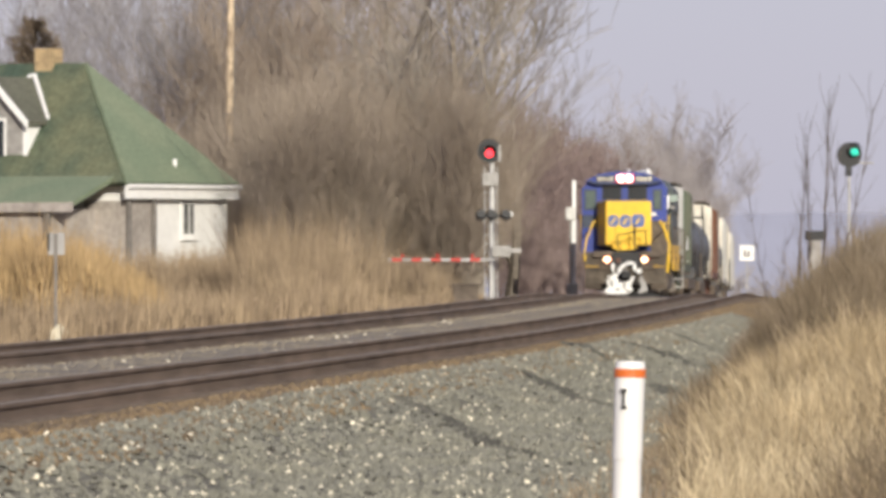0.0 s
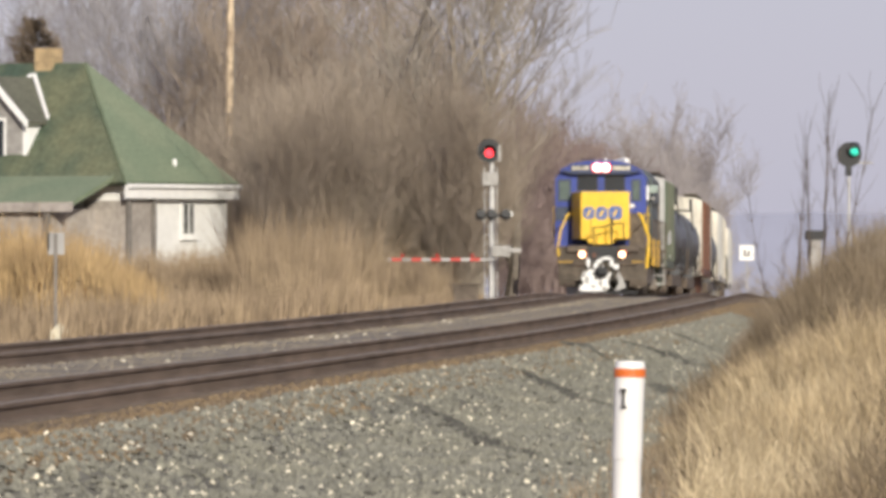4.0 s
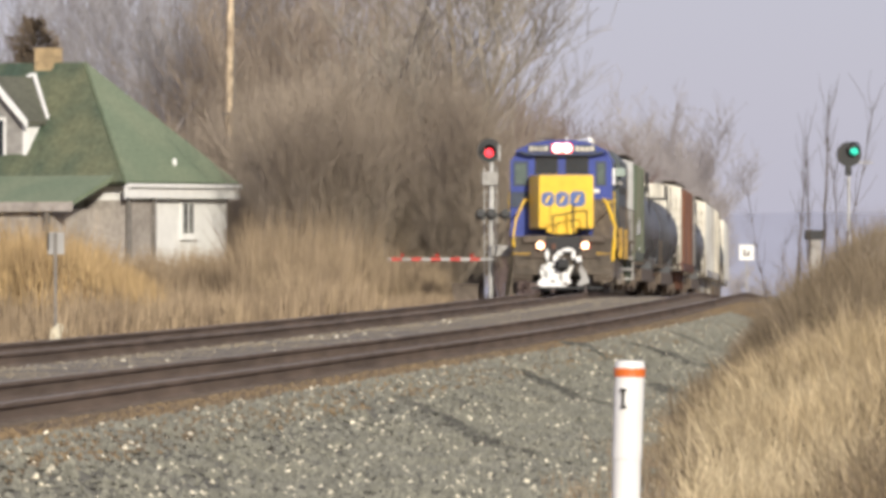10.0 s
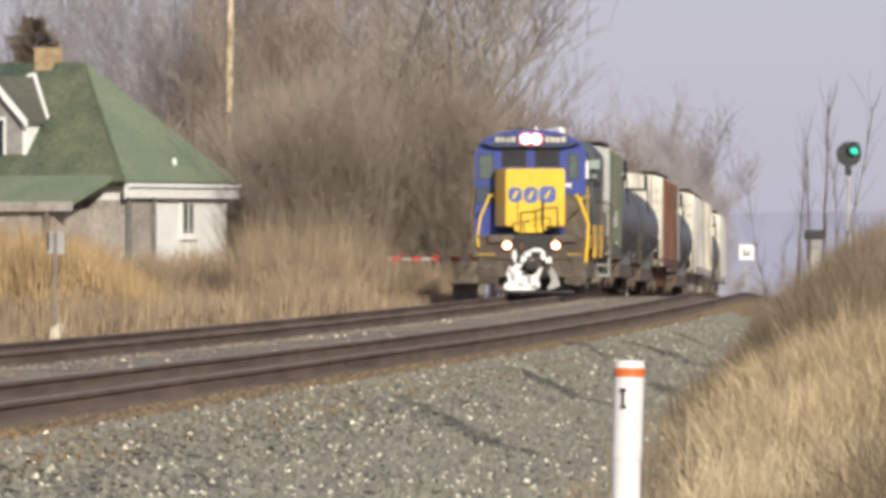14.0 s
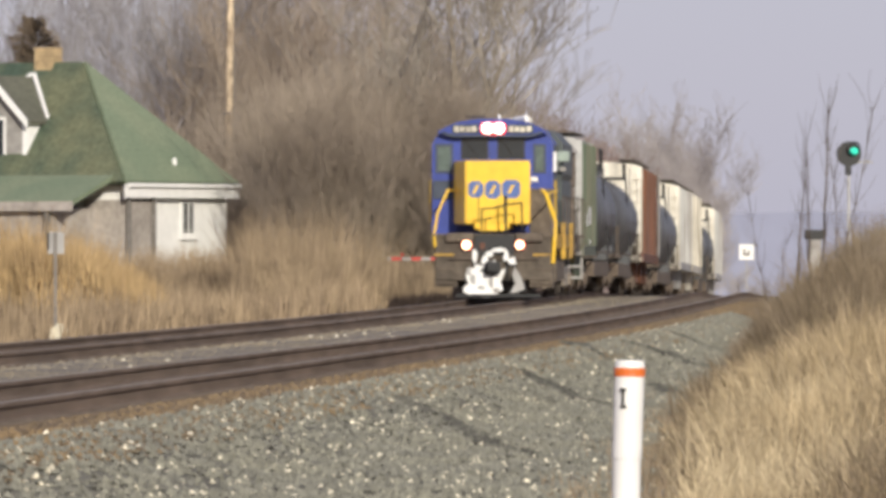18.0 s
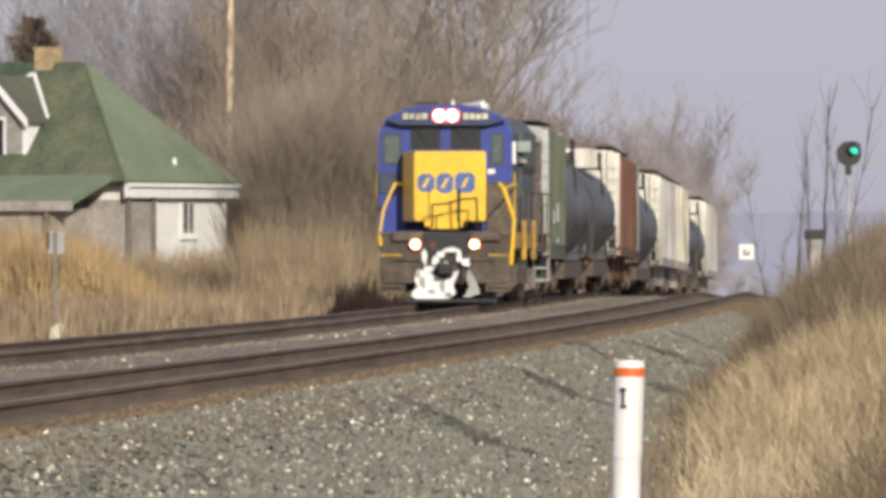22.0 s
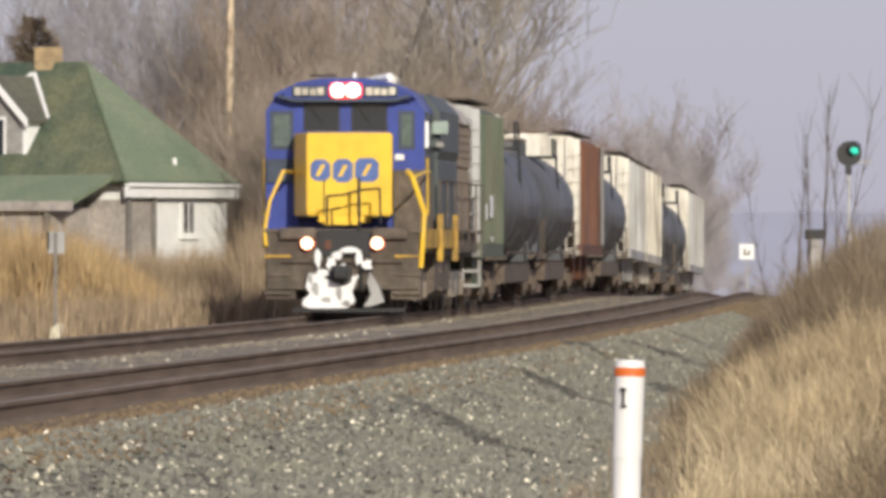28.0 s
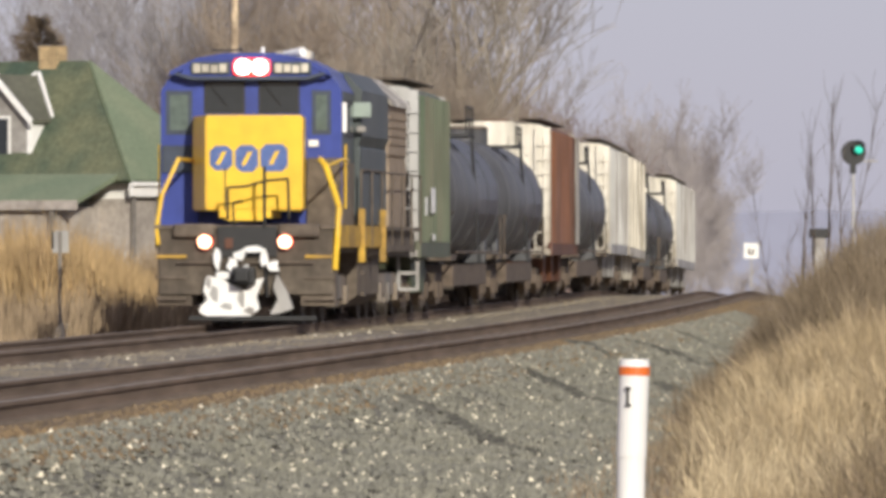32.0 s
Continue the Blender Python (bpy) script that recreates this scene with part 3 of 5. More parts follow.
    blades("field_weeds", spots, M["weed"], 1.35, 0.014, 10, 0.16, "brown and tan dry weeds beside the track", "weeds")
    # golden clump in front of the house
    spots = []
    while len(spots) < 2600:
        y = rnd.uniform(196, 232)
        px = rnd.uniform(-30, 285)
        x = place_on(px, y)
        top = 1.0 if px < 160 else max(0.1, 1 - (px - 160) / 135)
        mound = 0.9 + 0.35 * noise.noise(Vector((x * 0.55, y * 0.12, 5)))
        spots.append((x, y, (0.5 + 0.70 * top) * mound * rnd.uniform(0.7, 1.1)))
    blades("golden_weeds", spots, M["gold"], 2.35, 0.016, 10, 0.13, "tall golden dry reeds before the house", "weeds")


meadows()


def stones(name, n, size, mat, label, y0, y1, seed, q0, q1):
    rnd = random.Random(seed)
    verts, faces = [], []
    while n > 0:
        y = y0 + (y1 - y0) * rnd.random() ** 1.5
        x = line(y) + q0 + ((verge(y) - line(y) if q1 is None else q1) - q0) * rnd.random()
        if abs(x) > 0.056 * y:
            continue
        n -= 1
        z = ground_z(x, y) + 0.035 + (mounds(x, y) * step(6.9, 7.8, x - line(y)) if q1 is None else 0)
        s = size * rnd.uniform(0.55, 1.3)
        k = len(verts)
        a = rnd.uniform(0, 6.28)
        for i in range(4):
            b = a + i * 1.5708 + rnd.uniform(-0.3, 0.3)
            r = s * rnd.uniform(0.4, 0.62)
            verts.append((x + r * math.cos(b), y + r * math.sin(b), z + rnd.uniform(-0.1, 0.25) * s))
        verts.append((x + rnd.uniform(-0.15, 0.15) * s, y + rnd.uniform(-0.15, 0.15) * s, z + s * rnd.uniform(0.35, 0.7)))
        for i in range(4):
            faces.append((k + i, k + (i + 1) % 4, k + 4))
    return stuff(name, verts, faces, mat, None, label, "ballast stones")


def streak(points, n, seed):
    """A long narrow cast shadow on the gravel, painted as dark flakes along a bent line."""
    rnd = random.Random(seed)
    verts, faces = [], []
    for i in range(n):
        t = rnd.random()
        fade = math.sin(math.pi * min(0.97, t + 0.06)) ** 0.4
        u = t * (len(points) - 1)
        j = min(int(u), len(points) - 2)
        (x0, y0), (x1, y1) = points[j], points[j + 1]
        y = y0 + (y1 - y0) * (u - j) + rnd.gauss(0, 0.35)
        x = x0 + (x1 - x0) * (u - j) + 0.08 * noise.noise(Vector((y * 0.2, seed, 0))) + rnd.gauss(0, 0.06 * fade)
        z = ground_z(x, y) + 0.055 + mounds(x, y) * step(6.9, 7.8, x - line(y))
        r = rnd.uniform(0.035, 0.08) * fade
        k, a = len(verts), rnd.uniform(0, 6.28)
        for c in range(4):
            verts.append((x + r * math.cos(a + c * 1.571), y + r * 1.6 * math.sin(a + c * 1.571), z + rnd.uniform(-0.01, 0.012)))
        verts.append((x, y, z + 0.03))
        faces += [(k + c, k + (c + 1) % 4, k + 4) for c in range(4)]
    stuff("dark_fines", verts, faces, M["fines"], None, "narrow dark streak painted on the ballast as a cast shadow", "ballast stones")


# courses of the painted shadow streaks, as bent lines on the ground
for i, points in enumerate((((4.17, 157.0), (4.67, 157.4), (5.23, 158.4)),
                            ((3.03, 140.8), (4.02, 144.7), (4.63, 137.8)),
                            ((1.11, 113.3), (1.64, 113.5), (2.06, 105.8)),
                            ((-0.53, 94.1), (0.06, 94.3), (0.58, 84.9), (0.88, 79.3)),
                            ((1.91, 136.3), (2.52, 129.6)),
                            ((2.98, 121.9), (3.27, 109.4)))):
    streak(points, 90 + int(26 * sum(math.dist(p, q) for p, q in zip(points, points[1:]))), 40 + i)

stones("ballast_stones", 52000, 0.075, M["stone"], "loose grey crushed stones of the ballast", 50, 200, 3, 6.7, None)
stones("pale_stones", 4000, 0.06, M["pale_stone"], "scattered pale limestone pieces among the ballast", 50, 190, 5, 6.6, None)
stones("ballast_stones", 15000, 0.085, M["between"], "tan crushed stones between the two tracks", 66, 260, 7, 1.3, 3.6)
stones("pale_stones", 60, 0.12, M["pale_stone"], "a few pale stones lying between the tracks", 66, 180, 17, 1.5, 3.4)
stones("dark_stones", 900, 0.07, M["dark_stone"], "scattered dark stones among the ballast", 50, 190, 23, 6.6, None)
stones("shoulder_stones", 7000, 0.06, M["shoulder"], "rust-stained crushed stones along the rail", 55, 240, 29, 6.0, 7.4)

# ---------------------------------------------------------------- the house
def frame_of(o, u, n):
    """A pose at o with local x along u and local y along n (both level)."""
    m = Matrix.Identity(4)
    m.col[0][:3], m.col[1][:3], m.col[2][:3], m.col[3][:3] = Vector(u), Vector(n), Vector((0, 0, 1)), Vector(o)
    return m


def house():
    # local x runs along the lit wall, local y along the other wall, the corner between them at the origin
    yc = 292.0
    o = (place_on(219, yc), yc, -0.95)
    u, n = Vector((0.524, 0.852, 0)).normalized(), Vector((-0.852, 0.524, 0)).normalized()
    t = thing("house", "white wooden house with a steep green hipped roof", "house")
    t.matrix_basis = frame_of(o, u, n)
    L, W, E, A = 6.8, 13.0, 4.55, 8.78       # wall lengths, eave and apex heights
    # walls in clapboards
    wall = part("wall", box(B(), 0.5, L - 0.15, 0.15, W - 0.5, 0, E - 0.05), M["siding"], t)
    for i in range(24):
        z = 0.1 + i * 0.18
        part("clapboard", box(B(), 1.9, L - 0.1, 0.112, 0.15, z, z + 0.176), M["siding"], wall)
    # porch corner: a solid box, the shade inside put into its grey, with its posts
    part("porch_recess", box(B(), 0.42, 1.85, 0.09, 1.9, 0.3, E - 0.55), M["porch_board"], t, "solid grey porch corner coloured as shade")
    for i, (px, py) in enumerate(((0.35, 0.0), (1.9, 0.0))):
        part("porch_post", box(B(), px - 0.07, px + 0.07, py - 0.07, py + 0.07, 0, E - 0.1, 0.02), M["grey_wood"], t)
    # window with frame, panes and sill in the lit wall
    w = part("window", box(B(), 3.72, 4.62, 0.06, 0.11, 2.72, 4.02), M["siding"], t, "white window frame")
    part("pane", box(B(), 3.86, 4.48, 0.045, 0.058, 2.86, 3.92), M["window_glass"], w, "grey window pane")
    part("mullion", box(B(), 4.14, 4.20, 0.035, 0.05, 2.86, 3.92), M["siding"], w)
    part("sill", box(B(), 3.62, 4.72, -0.02, 0.06, 2.62, 2.72), M["siding"], w)
    # the hipped roof: ridge along local y, with two long slopes and the hip over the lit wall
    e = 0.15
    apex, back = Vector((L / 2, 3.95, A)), Vector((L / 2, W - 3.95, A))
    c = [Vector((-e, -e, E)), Vector((L + e, -e, E)), Vector((L + e, W + e, E)), Vector((-e, W + e, E))]
    roof = None
    for nm, poly, mat, lab in (("roof", (c[0], c[1], apex), "shingle", "pale green shingled hip"), ("roof", (c[3], c[0], apex, back), "dark_shingle", "dark green shingled slope"),
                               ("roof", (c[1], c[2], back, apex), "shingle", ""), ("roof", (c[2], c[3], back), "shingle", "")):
        bm = B()
        f = bm.faces.new([bm.verts.new(p) for p in poly])
        bm.normal_update()
        r = bmesh.ops.extrude_face_region(bm, geom=[f])
        bmesh.ops.translate(bm, vec=f.normal * -0.14, verts=[v for v in r["geom"] if isinstance(v, bmesh.types.BMVert)])
        bmesh.ops.recalc_face_normals(bm, faces=bm.faces)
        ob = part(nm, bm, M[mat], t, lab)
        # courses of shingles, proud of the slope
        if lab:
            rows = 26
            lo, hi = (poly[0], poly[1]), (poly[-1], poly[2])
            nrm = (poly[1] - poly[0]).cross(poly[2] - poly[0]).normalized()
            if nrm.z < 0:
                nrm = -nrm
            for i in range(rows):
                f0, f1 = i / rows, (i + 1.04) / rows
                q = [lo[0].lerp(hi[0], f0), lo[1].lerp(hi[1], f0), lo[1].lerp(hi[1], min(1, f1)), lo[0].lerp(hi[0], min(1, f1))]
                b2 = B()
                top = [b2.verts.new(p + nrm * (0.03 if k < 2 else 0.012)) for k, p in enumerate(q)]
                bot = [b2.verts.new(p + nrm * 0.004) for p in q]
                b2.faces.new(top)
                for k in range(4):
                    b2.faces.new((top[k], top[(k + 1) % 4], bot[(k + 1) % 4], bot[k]))
                bmesh.ops.recalc_face_normals(b2, faces=b2.faces)
                part("shingle_course", b2, M[mat], ob)
    # gutters and white fascia boards
    part("fascia", box(B(), -e, L + e, -e - 0.10, -e, E - 0.48, E - 0.02), M["siding"], t, "white eaves board")
    part("fascia", box(B(), -e - 0.1, -e, 2.3, W, E - 0.26, E - 0.02), M["siding"], t)
    part("gutter", box(B(), -e, L + e, -e - 0.24, -e - 0.105, E - 0.12, E + 0.02, 0.03), M["siding"], t, "white metal gutter")
    # chimney
    ch = part("chimney", box(B(), L / 2 - 0.33, L / 2 + 0.33, 5.1, 5.8, A - 0.9, A + 0.54), M["tan_brick"], t, "tan brick chimney")
    for i in range(15):
        z = A - 0.68 + i * 0.078
        part("brick_course", box(B(), L / 2 - 0.345, L / 2 + 0.345, 5.085, 5.815, z, z + 0.062), M["tan_brick"], ch)
    part("cap", box(B(), L / 2 - 0.37, L / 2 + 0.37, 5.06, 5.84, A + 0.54, A + 0.61, 0.02), M["tan_brick"], ch)
    # vent pipe on the lit hip
    part("vent_pipe", cyl(B(), (3.75, 0.36, E + 0.2), (3.75, 0.36, E + 0.92), 0.075, 0.075, 10), M["siding"], t, "white vent pipe")
    # dormer on the dark slope: white cheeks and gable, mossy roof, white rakes and valleys
    c, h, w2 = 5.8, E + 2.16, 1.58
    d = part("dormer", box(B(), 0.6, 2.6, c - 1.38, c + 1.38, E + 0.35, h + 0.1), M["siding"], t, "white gabled dormer")
    part("gable", prism(B(), [(c - 1.38, h + 0.1), (c + 1.38, h + 0.1), (c, h + 1.48)], 0, 0.6, 3.2), M["siding"], d)
    part("gable_front", prism(B(), [(c - 1.3, E + 0.4), (c + 1.3, E + 0.4), (c + 1.3, h + 0.1), (c, h + 1.38), (c - 1.3, h + 0.1)], 0, 0.565, 0.597), M["weathered"], d, "weathered grey gable front")
    for s, lab in ((-1, "mossy shingled dormer roof"), (1, "")):
        yy = c + s * w2
        rf = part("dormer_roof", prism(B(), [(c, h + 1.52), (yy, h - 0.06), (yy, h + 0.06), (c, h + 1.66)], 0, 0.32, 3.7), M["grey_shingle"], d, lab)
        part("rake_board", prism(B(), [(c, h + 1.44), (yy, h - 0.16), (yy, h + 0.09), (c, h + 1.70)], 0, 0.20, 0.32), M["siding"], d, "white rake board")
        part("valley_flashing", cyl(B(), (1.66, yy - 0.03 * s, h + 0.12), (2.98, c + s * 0.04, h + 1.74), 0.09, 0.09, 8), M["siding"], rf, "white valley flashing")
        part("corner_board", box(B(), 0.54, 0.562, c + s * 1.3 - 0.09, c + s * 1.3 + 0.09, E + 0.5, h + 0.05), M["siding"], d)
    wd = part("dormer_window", box(B(), 0.54, 0.562, c - 0.5, c + 0.5, E + 0.9, h + 0.2), M["siding"], d)
    part("pane", box(B(), 0.52, 0.538, c - 0.4, c + 0.4, E + 1.0, h + 0.1), M["glass"], wd, "dark pane")
    # lean-to porch along the dark side
    bm = prism(B(), [(0.45, E + 0.30), (-2.6, E - 0.75), (-2.6, E - 0.6), (0.45, E + 0.50)], 1, 0.35, W)
    part("porch_roof", bm, M["shingle"], t, "low green porch roof")
    part("porch_fascia", box(B(), -2.68, -2.6, 0.35, W, E - 0.95, E - 0.62), M["porch_board"], t)
    for i in range(5):
        yy = 1.4 + i * 2.6
        part("porch_post", box(B(), -2.55, -2.38, yy, yy + 0.17, 0, E - 0.8), M["grey_wood"], t)
    part("porch_wall", box(B(), -2.3, 0.45, 1.4, W - 0.5, 0.1, E - 0.85), M["porch_board"], t, "weathered porch boards with shade in their grey")
    # light patch on the lit wall's foot: foundation
    part("foundation", box(B(), 0.45, L - 0.45, 0.45, W - 0.45, -0.3, 0.02), M["grey_wood"], t)


house()


def utility_pole():
    y = 325.0
    x = place_on(404, y)
    t = thing("utility_pole", "sunlit weathered wooden utility pole", "utility pole", at=(x, y, ground_z(x, y)))
    part("pole", cyl(B(), (0, 0, -0.2), (0.10, 0, 13.8), 0.20, 0.13, 16), M["pole"], t)
    part("cable_riser", cyl(B(), (0.19, -0.05, 0.2), (0.25, -0.05, 10.5), 0.03, 0.03, 6), M["grey_wood"], t)
    for z in (2.5, 5.2, 8.1):
        part("bracket", cyl(B(), (0, -0.05, z), (0, -0.05, z + 0.06), 0.215, 0.215, 12), M["grey_wood"], t)


utility_pole()


def evergreen():
    y = 330.0
    rnd = random.Random(8)
    x = place_on(60, y)
    t = thing("evergreen_tree", "dark brownish evergreen top behind the chimney", "tree", at=(x, y, ground_z(x, y)))
    part("trunk", cyl(B(), (0, 0, 0), (0, 0, 11.4), 0.2, 0.04, 8), M["bark"], t)
    v, f = [], []
    for i in range(3600):
        z = 3.0 + 8.9 * rnd.random() ** 0.8
        r = max(0.25, (11.9 - z) * 0.7) * (0.8 + 0.4 * math.sin(z * 4.1)) * rnd.uniform(0.3, 1.05)
        a = rnd.uniform(0, 6.283)
        p = Vector((r * math.cos(a), r * math.sin(a), z))
        d = Vector((math.cos(a), math.sin(a), rnd.uniform(-0.1, 0.7))).normalized() * rnd.uniform(0.25, 0.5)
        s = d.cross(Vector((0, 0, 1))).normalized() * 0.05
        k = len(v)
        v += [tuple(p - s), tuple(p + s), tuple(p + d + s * 0.3), tuple(p + d - s * 0.3 + Vector((0, 0, 0.05)))]
        f.append((k, k + 1, k + 2, k + 3))
    stuff("needles", v, f, M["needle"], t, kind="stuff")


evergreen()


# ---------------------------------------------------------------- signals and signs
def small_sign():
    y = 160.4
    x = place_on(99, y)
    z = 1.35 - (590 - 441) * y / 14960
    t = thing("trackside_sign", "small white sign on a thin grey steel post", "sign", at=(x, y, z))
    part("post", box(B(), -0.03, 0.03, -0.09, -0.052, -0.5, 1.90), M["grey_wood"], t)
    part("plate", box(B(), -0.15, 0.17, -0.05, -0.03, 1.50, 1.92, 0.01), M["car_grey"], t, "pale sign plate")
    part("back_bar", box(B(), -0.16, -0.12, -0.05, 0.0, 1.58, 1.92), M["black"], t)
    bm = B()
    prism(bm, [(-0.16, -0.45), (0.46, -0.45), (0.42, -0.04), (0.22, 0.07), (0.07, 0.20), (-0.08, 0.06)], 1, -0.2, 0.15)
    part("concrete_foot", bm, M["pale_stone"], t, "pale concrete footing")


small_sign()


def red_signal():
    y = 268.0
    s = y / 14960
    x = place_on(869, y)
    g = ground_z(x, y)
    t = thing("railway_signal", "aluminium signal mast with a black target showing red", "railway signal", "signals", at=(x, y, g))
    z = lambda py: 1.35 + (441 - py) * s - g
    part("mast", cyl(B(), (0.03, 0, -0.2), (0.03, 0, z(250)), 0.10, 0.085, 14), M["silver"], t)
    part("base", box(B(), -0.22, 0.28, -0.25, 0.25, -0.3, 0.25, 0.02), M["silver"], t)
    head = part("target", cyl(B(), (-0.05, -0.16, z(266)), (-0.05, -0.12, z(266)), 0.38, 0.38, 24), M["black"], t, "round black target")
    bm = B()
    for i in range(9):
        a0, a1 = math.pi * i / 9, math.pi * (i + 1) / 9
        prism(bm, [(-0.05 + 0.2 * math.cos(a0), z(267) + 0.2 * math.sin(a0)), (-0.05 + 0.24 * math.cos(a0), z(267) + 0.24 * math.sin(a0)), (-0.05 + 0.24 * math.cos(a1), z(267) + 0.24 * math.sin(a1)), (-0.05 + 0.2 * math.cos(a1), z(267) + 0.2 * math.sin(a1))], 1, -0.5, -0.16)
    part("hood", bm, M["black"], head)
    part("lens", cyl(B(), (-0.05, -0.2, z(270)), (-0.05, -0.165, z(270)), 0.13, 0.13, 20), M["red_glow"], head, "red lens, lit")
    part("lamp_housing", box(B(), -0.25, 0.15, -0.12, 0.3, z(282), z(250), 0.04), M["black"], head)
    part("side_panel", box(B(), 0.22, 0.32, -0.2, 0.1, z(286), z(256), 0.02), M["dull_silver"], t, "dull aluminium panel")
    part("junction_box", box(B(), -0.28, 0.24, -0.2, 0.12, z(328), z(304), 0.03), M["dull_silver"], t)
    lad = part("ladder", cyl(B(), (-0.2, 0.25, 0), (-0.2, 0.25, z(290)), 0.02, 0.02, 6), M["silver"], t)
    part("ladder_rail", cyl(B(), (0.2, 0.25, 0), (0.2, 0.25, z(290)), 0.02, 0.02, 6), M["silver"], lad)
    for i in range(14):
        zz = 0.35 + i * 0.27
        part("rung", cyl(B(), (-0.2, 0.25, zz), (0.2, 0.25, zz), 0.014, 0.014, 6), M["silver"], lad)
    # road-crossing lamps, gate drive and striped arm are a thing of their own in front of the mast
    c = thing("crossing_gate", "level crossing gate with black flasher lamps and a striped arm", "crossing gate", "crossing gates", at=(x, y - 1.0, g))
    part("mast", cyl(B(), (0.0, 0, -0.2), (0.0, 0, z(372)), 0.06, 0.06, 12), M["silver"], c)
    part("crossbar", cyl(B(), (-0.42, 0, z(380)), (0.66, 0, z(382)), 0.045, 0.045, 8), M["black"], c)
    for lx in (-0.32, 0.02, 0.46):
        l = part("flasher", cyl(B(), (lx, -0.16, z(380)), (lx, -0.1, z(380)), 0.17, 0.17, 18), M["black"], c, "unlit black flasher lamp")
        part("flasher_hood", cyl(B(), (lx, -0.42, z(377)), (lx, -0.16, z(379)), 0.13, 0.12, 14), M["black"], l)
    part("bell", cyl(B(), (0.62, -0.1, z(378)), (0.62, 0.0, z(378)), 0.09, 0.07, 12), M["silver"], c)
    part("gate_drive", box(B(), 0.0, 0.62, -0.2, 0.25, z(454), z(434), 0.04), M["dull_silver"], c, "dull grey gate drive box")
    part("counterweight", box(B(), 0.45, 0.95, -0.25, -0.15, z(446), z(438)), M["dull_silver"], c)
    arm = part("gate_arm", box(B(), -3.25, 0.1, -0.30, -0.26, z(461), z(456)), M["car_grey"], c, "white and red striped arm, lowered")
    for i in range(5):
        px = -2.98 + i * 0.62
        part("red_stripe", box(B(), px - 0.16, px + 0.16, -0.31, -0.25, z(461.3), z(455.7)), M["red_paint"], arm, "red stripe")
    for i in range(3):
        px = -0.6 - i * 1.1
        part("arm_lamp", cyl(B(), (px, -0.28, z(454)), (px, -0.28, z(449)), 0.05, 0.05, 8), M["red_paint"], arm, "red arm lamp")
    # instrument case beside the mast
    b = thing("instrument_case", "small dark trackside instrument case", "instrument case", at=(place_on(826, y - 4), y - 4, ground_z(place_on(826, y - 4), y - 4)))
    part("case", box(B(), -0.42, 0.36, -0.3, 0.3, 0.0, 0.72, 0.03), M["grime"], b)
    part("lid", box(B(), -0.47, 0.41, -0.35, 0.35, 0.72, 0.78, 0.02), M["grime"], b)
    # second crossing mast, pale, on the other side of the road
    y2 = 336.0
    x2 = place_on(1012, y2)
    g2 = ground_z(x2, y2)
    s2 = y2 / 14960
    w = thing("crossing_mast", "pale crossing mast with its arm raised upright", "crossing gate", "crossing gates", at=(x2, y2, g2))
    part("mast", cyl(B(), (0, 0, -0.3), (0, 0, 1.35 + (441 - 365) * s2 - g2), 0.10, 0.10, 12), M["silver"], w)
    part("raised_arm", box(B(), 0.02, 0.16, -0.14, -0.10, 0.9, 1.35 + (441 - 318) * s2 - g2), M["white"], w, "white arm, upright")
    part("lamp_box", box(B(), -0.25, 0.12, -0.2, 0.1, 1.35 + (441 - 388) * s2 - g2, 1.35 + (441 - 366) * s2 - g2, 0.03), M["silver"], w)
    part("drive_box", box(B(), -0.2, 0.25, -0.25, 0.2, 0.55, 1.15, 0.03), M["silver"], w)


red_signal()


def green_signal():
    y = 330.0
    s = y / 14960
    x = place_on(1503, y)
    g = ground_z(x, y)
    z = lambda py: 1.35 + (441 - py) * s - g
    t = thing("railway_signal", "aluminium signal mast with a black target showing green", "railway signal", "signals", at=(x, y, g))
    part("mast", cyl(B(), (0, 0.1, -0.2), (0, 0.1, z(262)), 0.055, 0.05, 12), M["silver"], t)
    head = part("target", cyl(B(), (0, -0.1, z(273)), (0, -0.06, z(273)), 0.49, 0.49, 28), M["black"], t, "round black target")
    part("hood", cyl(B(), (0.2, -0.45, z(262)), (0.2, -0.1, z(264)), 0.25, 0.24, 16, False), M["black"], head)
    part("lens", cyl(B(), (0.2, -0.16, z(268)), (0.2, -0.105, z(269)), 0.16, 0.16, 20), M["green_glow"], head, "green lens, lit")
    part("lamp_housing", box(B(), -0.2, 0.2, -0.06, 0.35, z(290), z(258), 0.04), M["black"], head)
    part("bracket", box(B(), -0.14, 0.1, -0.1, 0.2, z(310), z(294), 0.03), M["black"], t)
    part("platform", box(B(), 0.1, 0.95, 0.0, 0.1, z(289), z(286)), M["dull_silver"], t)
    y2 = 300.0
    x2 = place_on(1443, y2)
    g2 = ground_z(x2, y2)
    s2 = y2 / 14960
    c = thing("signal_cabinet", "grey trackside signal cabinet with a dark roof", "cabinet", at=(x2, y2, g2))
    part("case", box(B(), -0.22, 0.20, -0.35, 0.35, -0.3, 1.35 + (441 - 424) * s2 - g2, 0.02), M["weathered"], c)
    part("roof", box(B(), -0.36, 0.36, -0.4, 0.4, 1.35 + (441 - 424) * s2 - g2, 1.35 + (441 - 407) * s2 - g2, 0.03), M["black"], c, "dark flat roof")
    part("door", box(B(), -0.21, 0.21, -0.375, -0.353, 0.2, 1.25), M["dull_silver"], c)


green_signal()


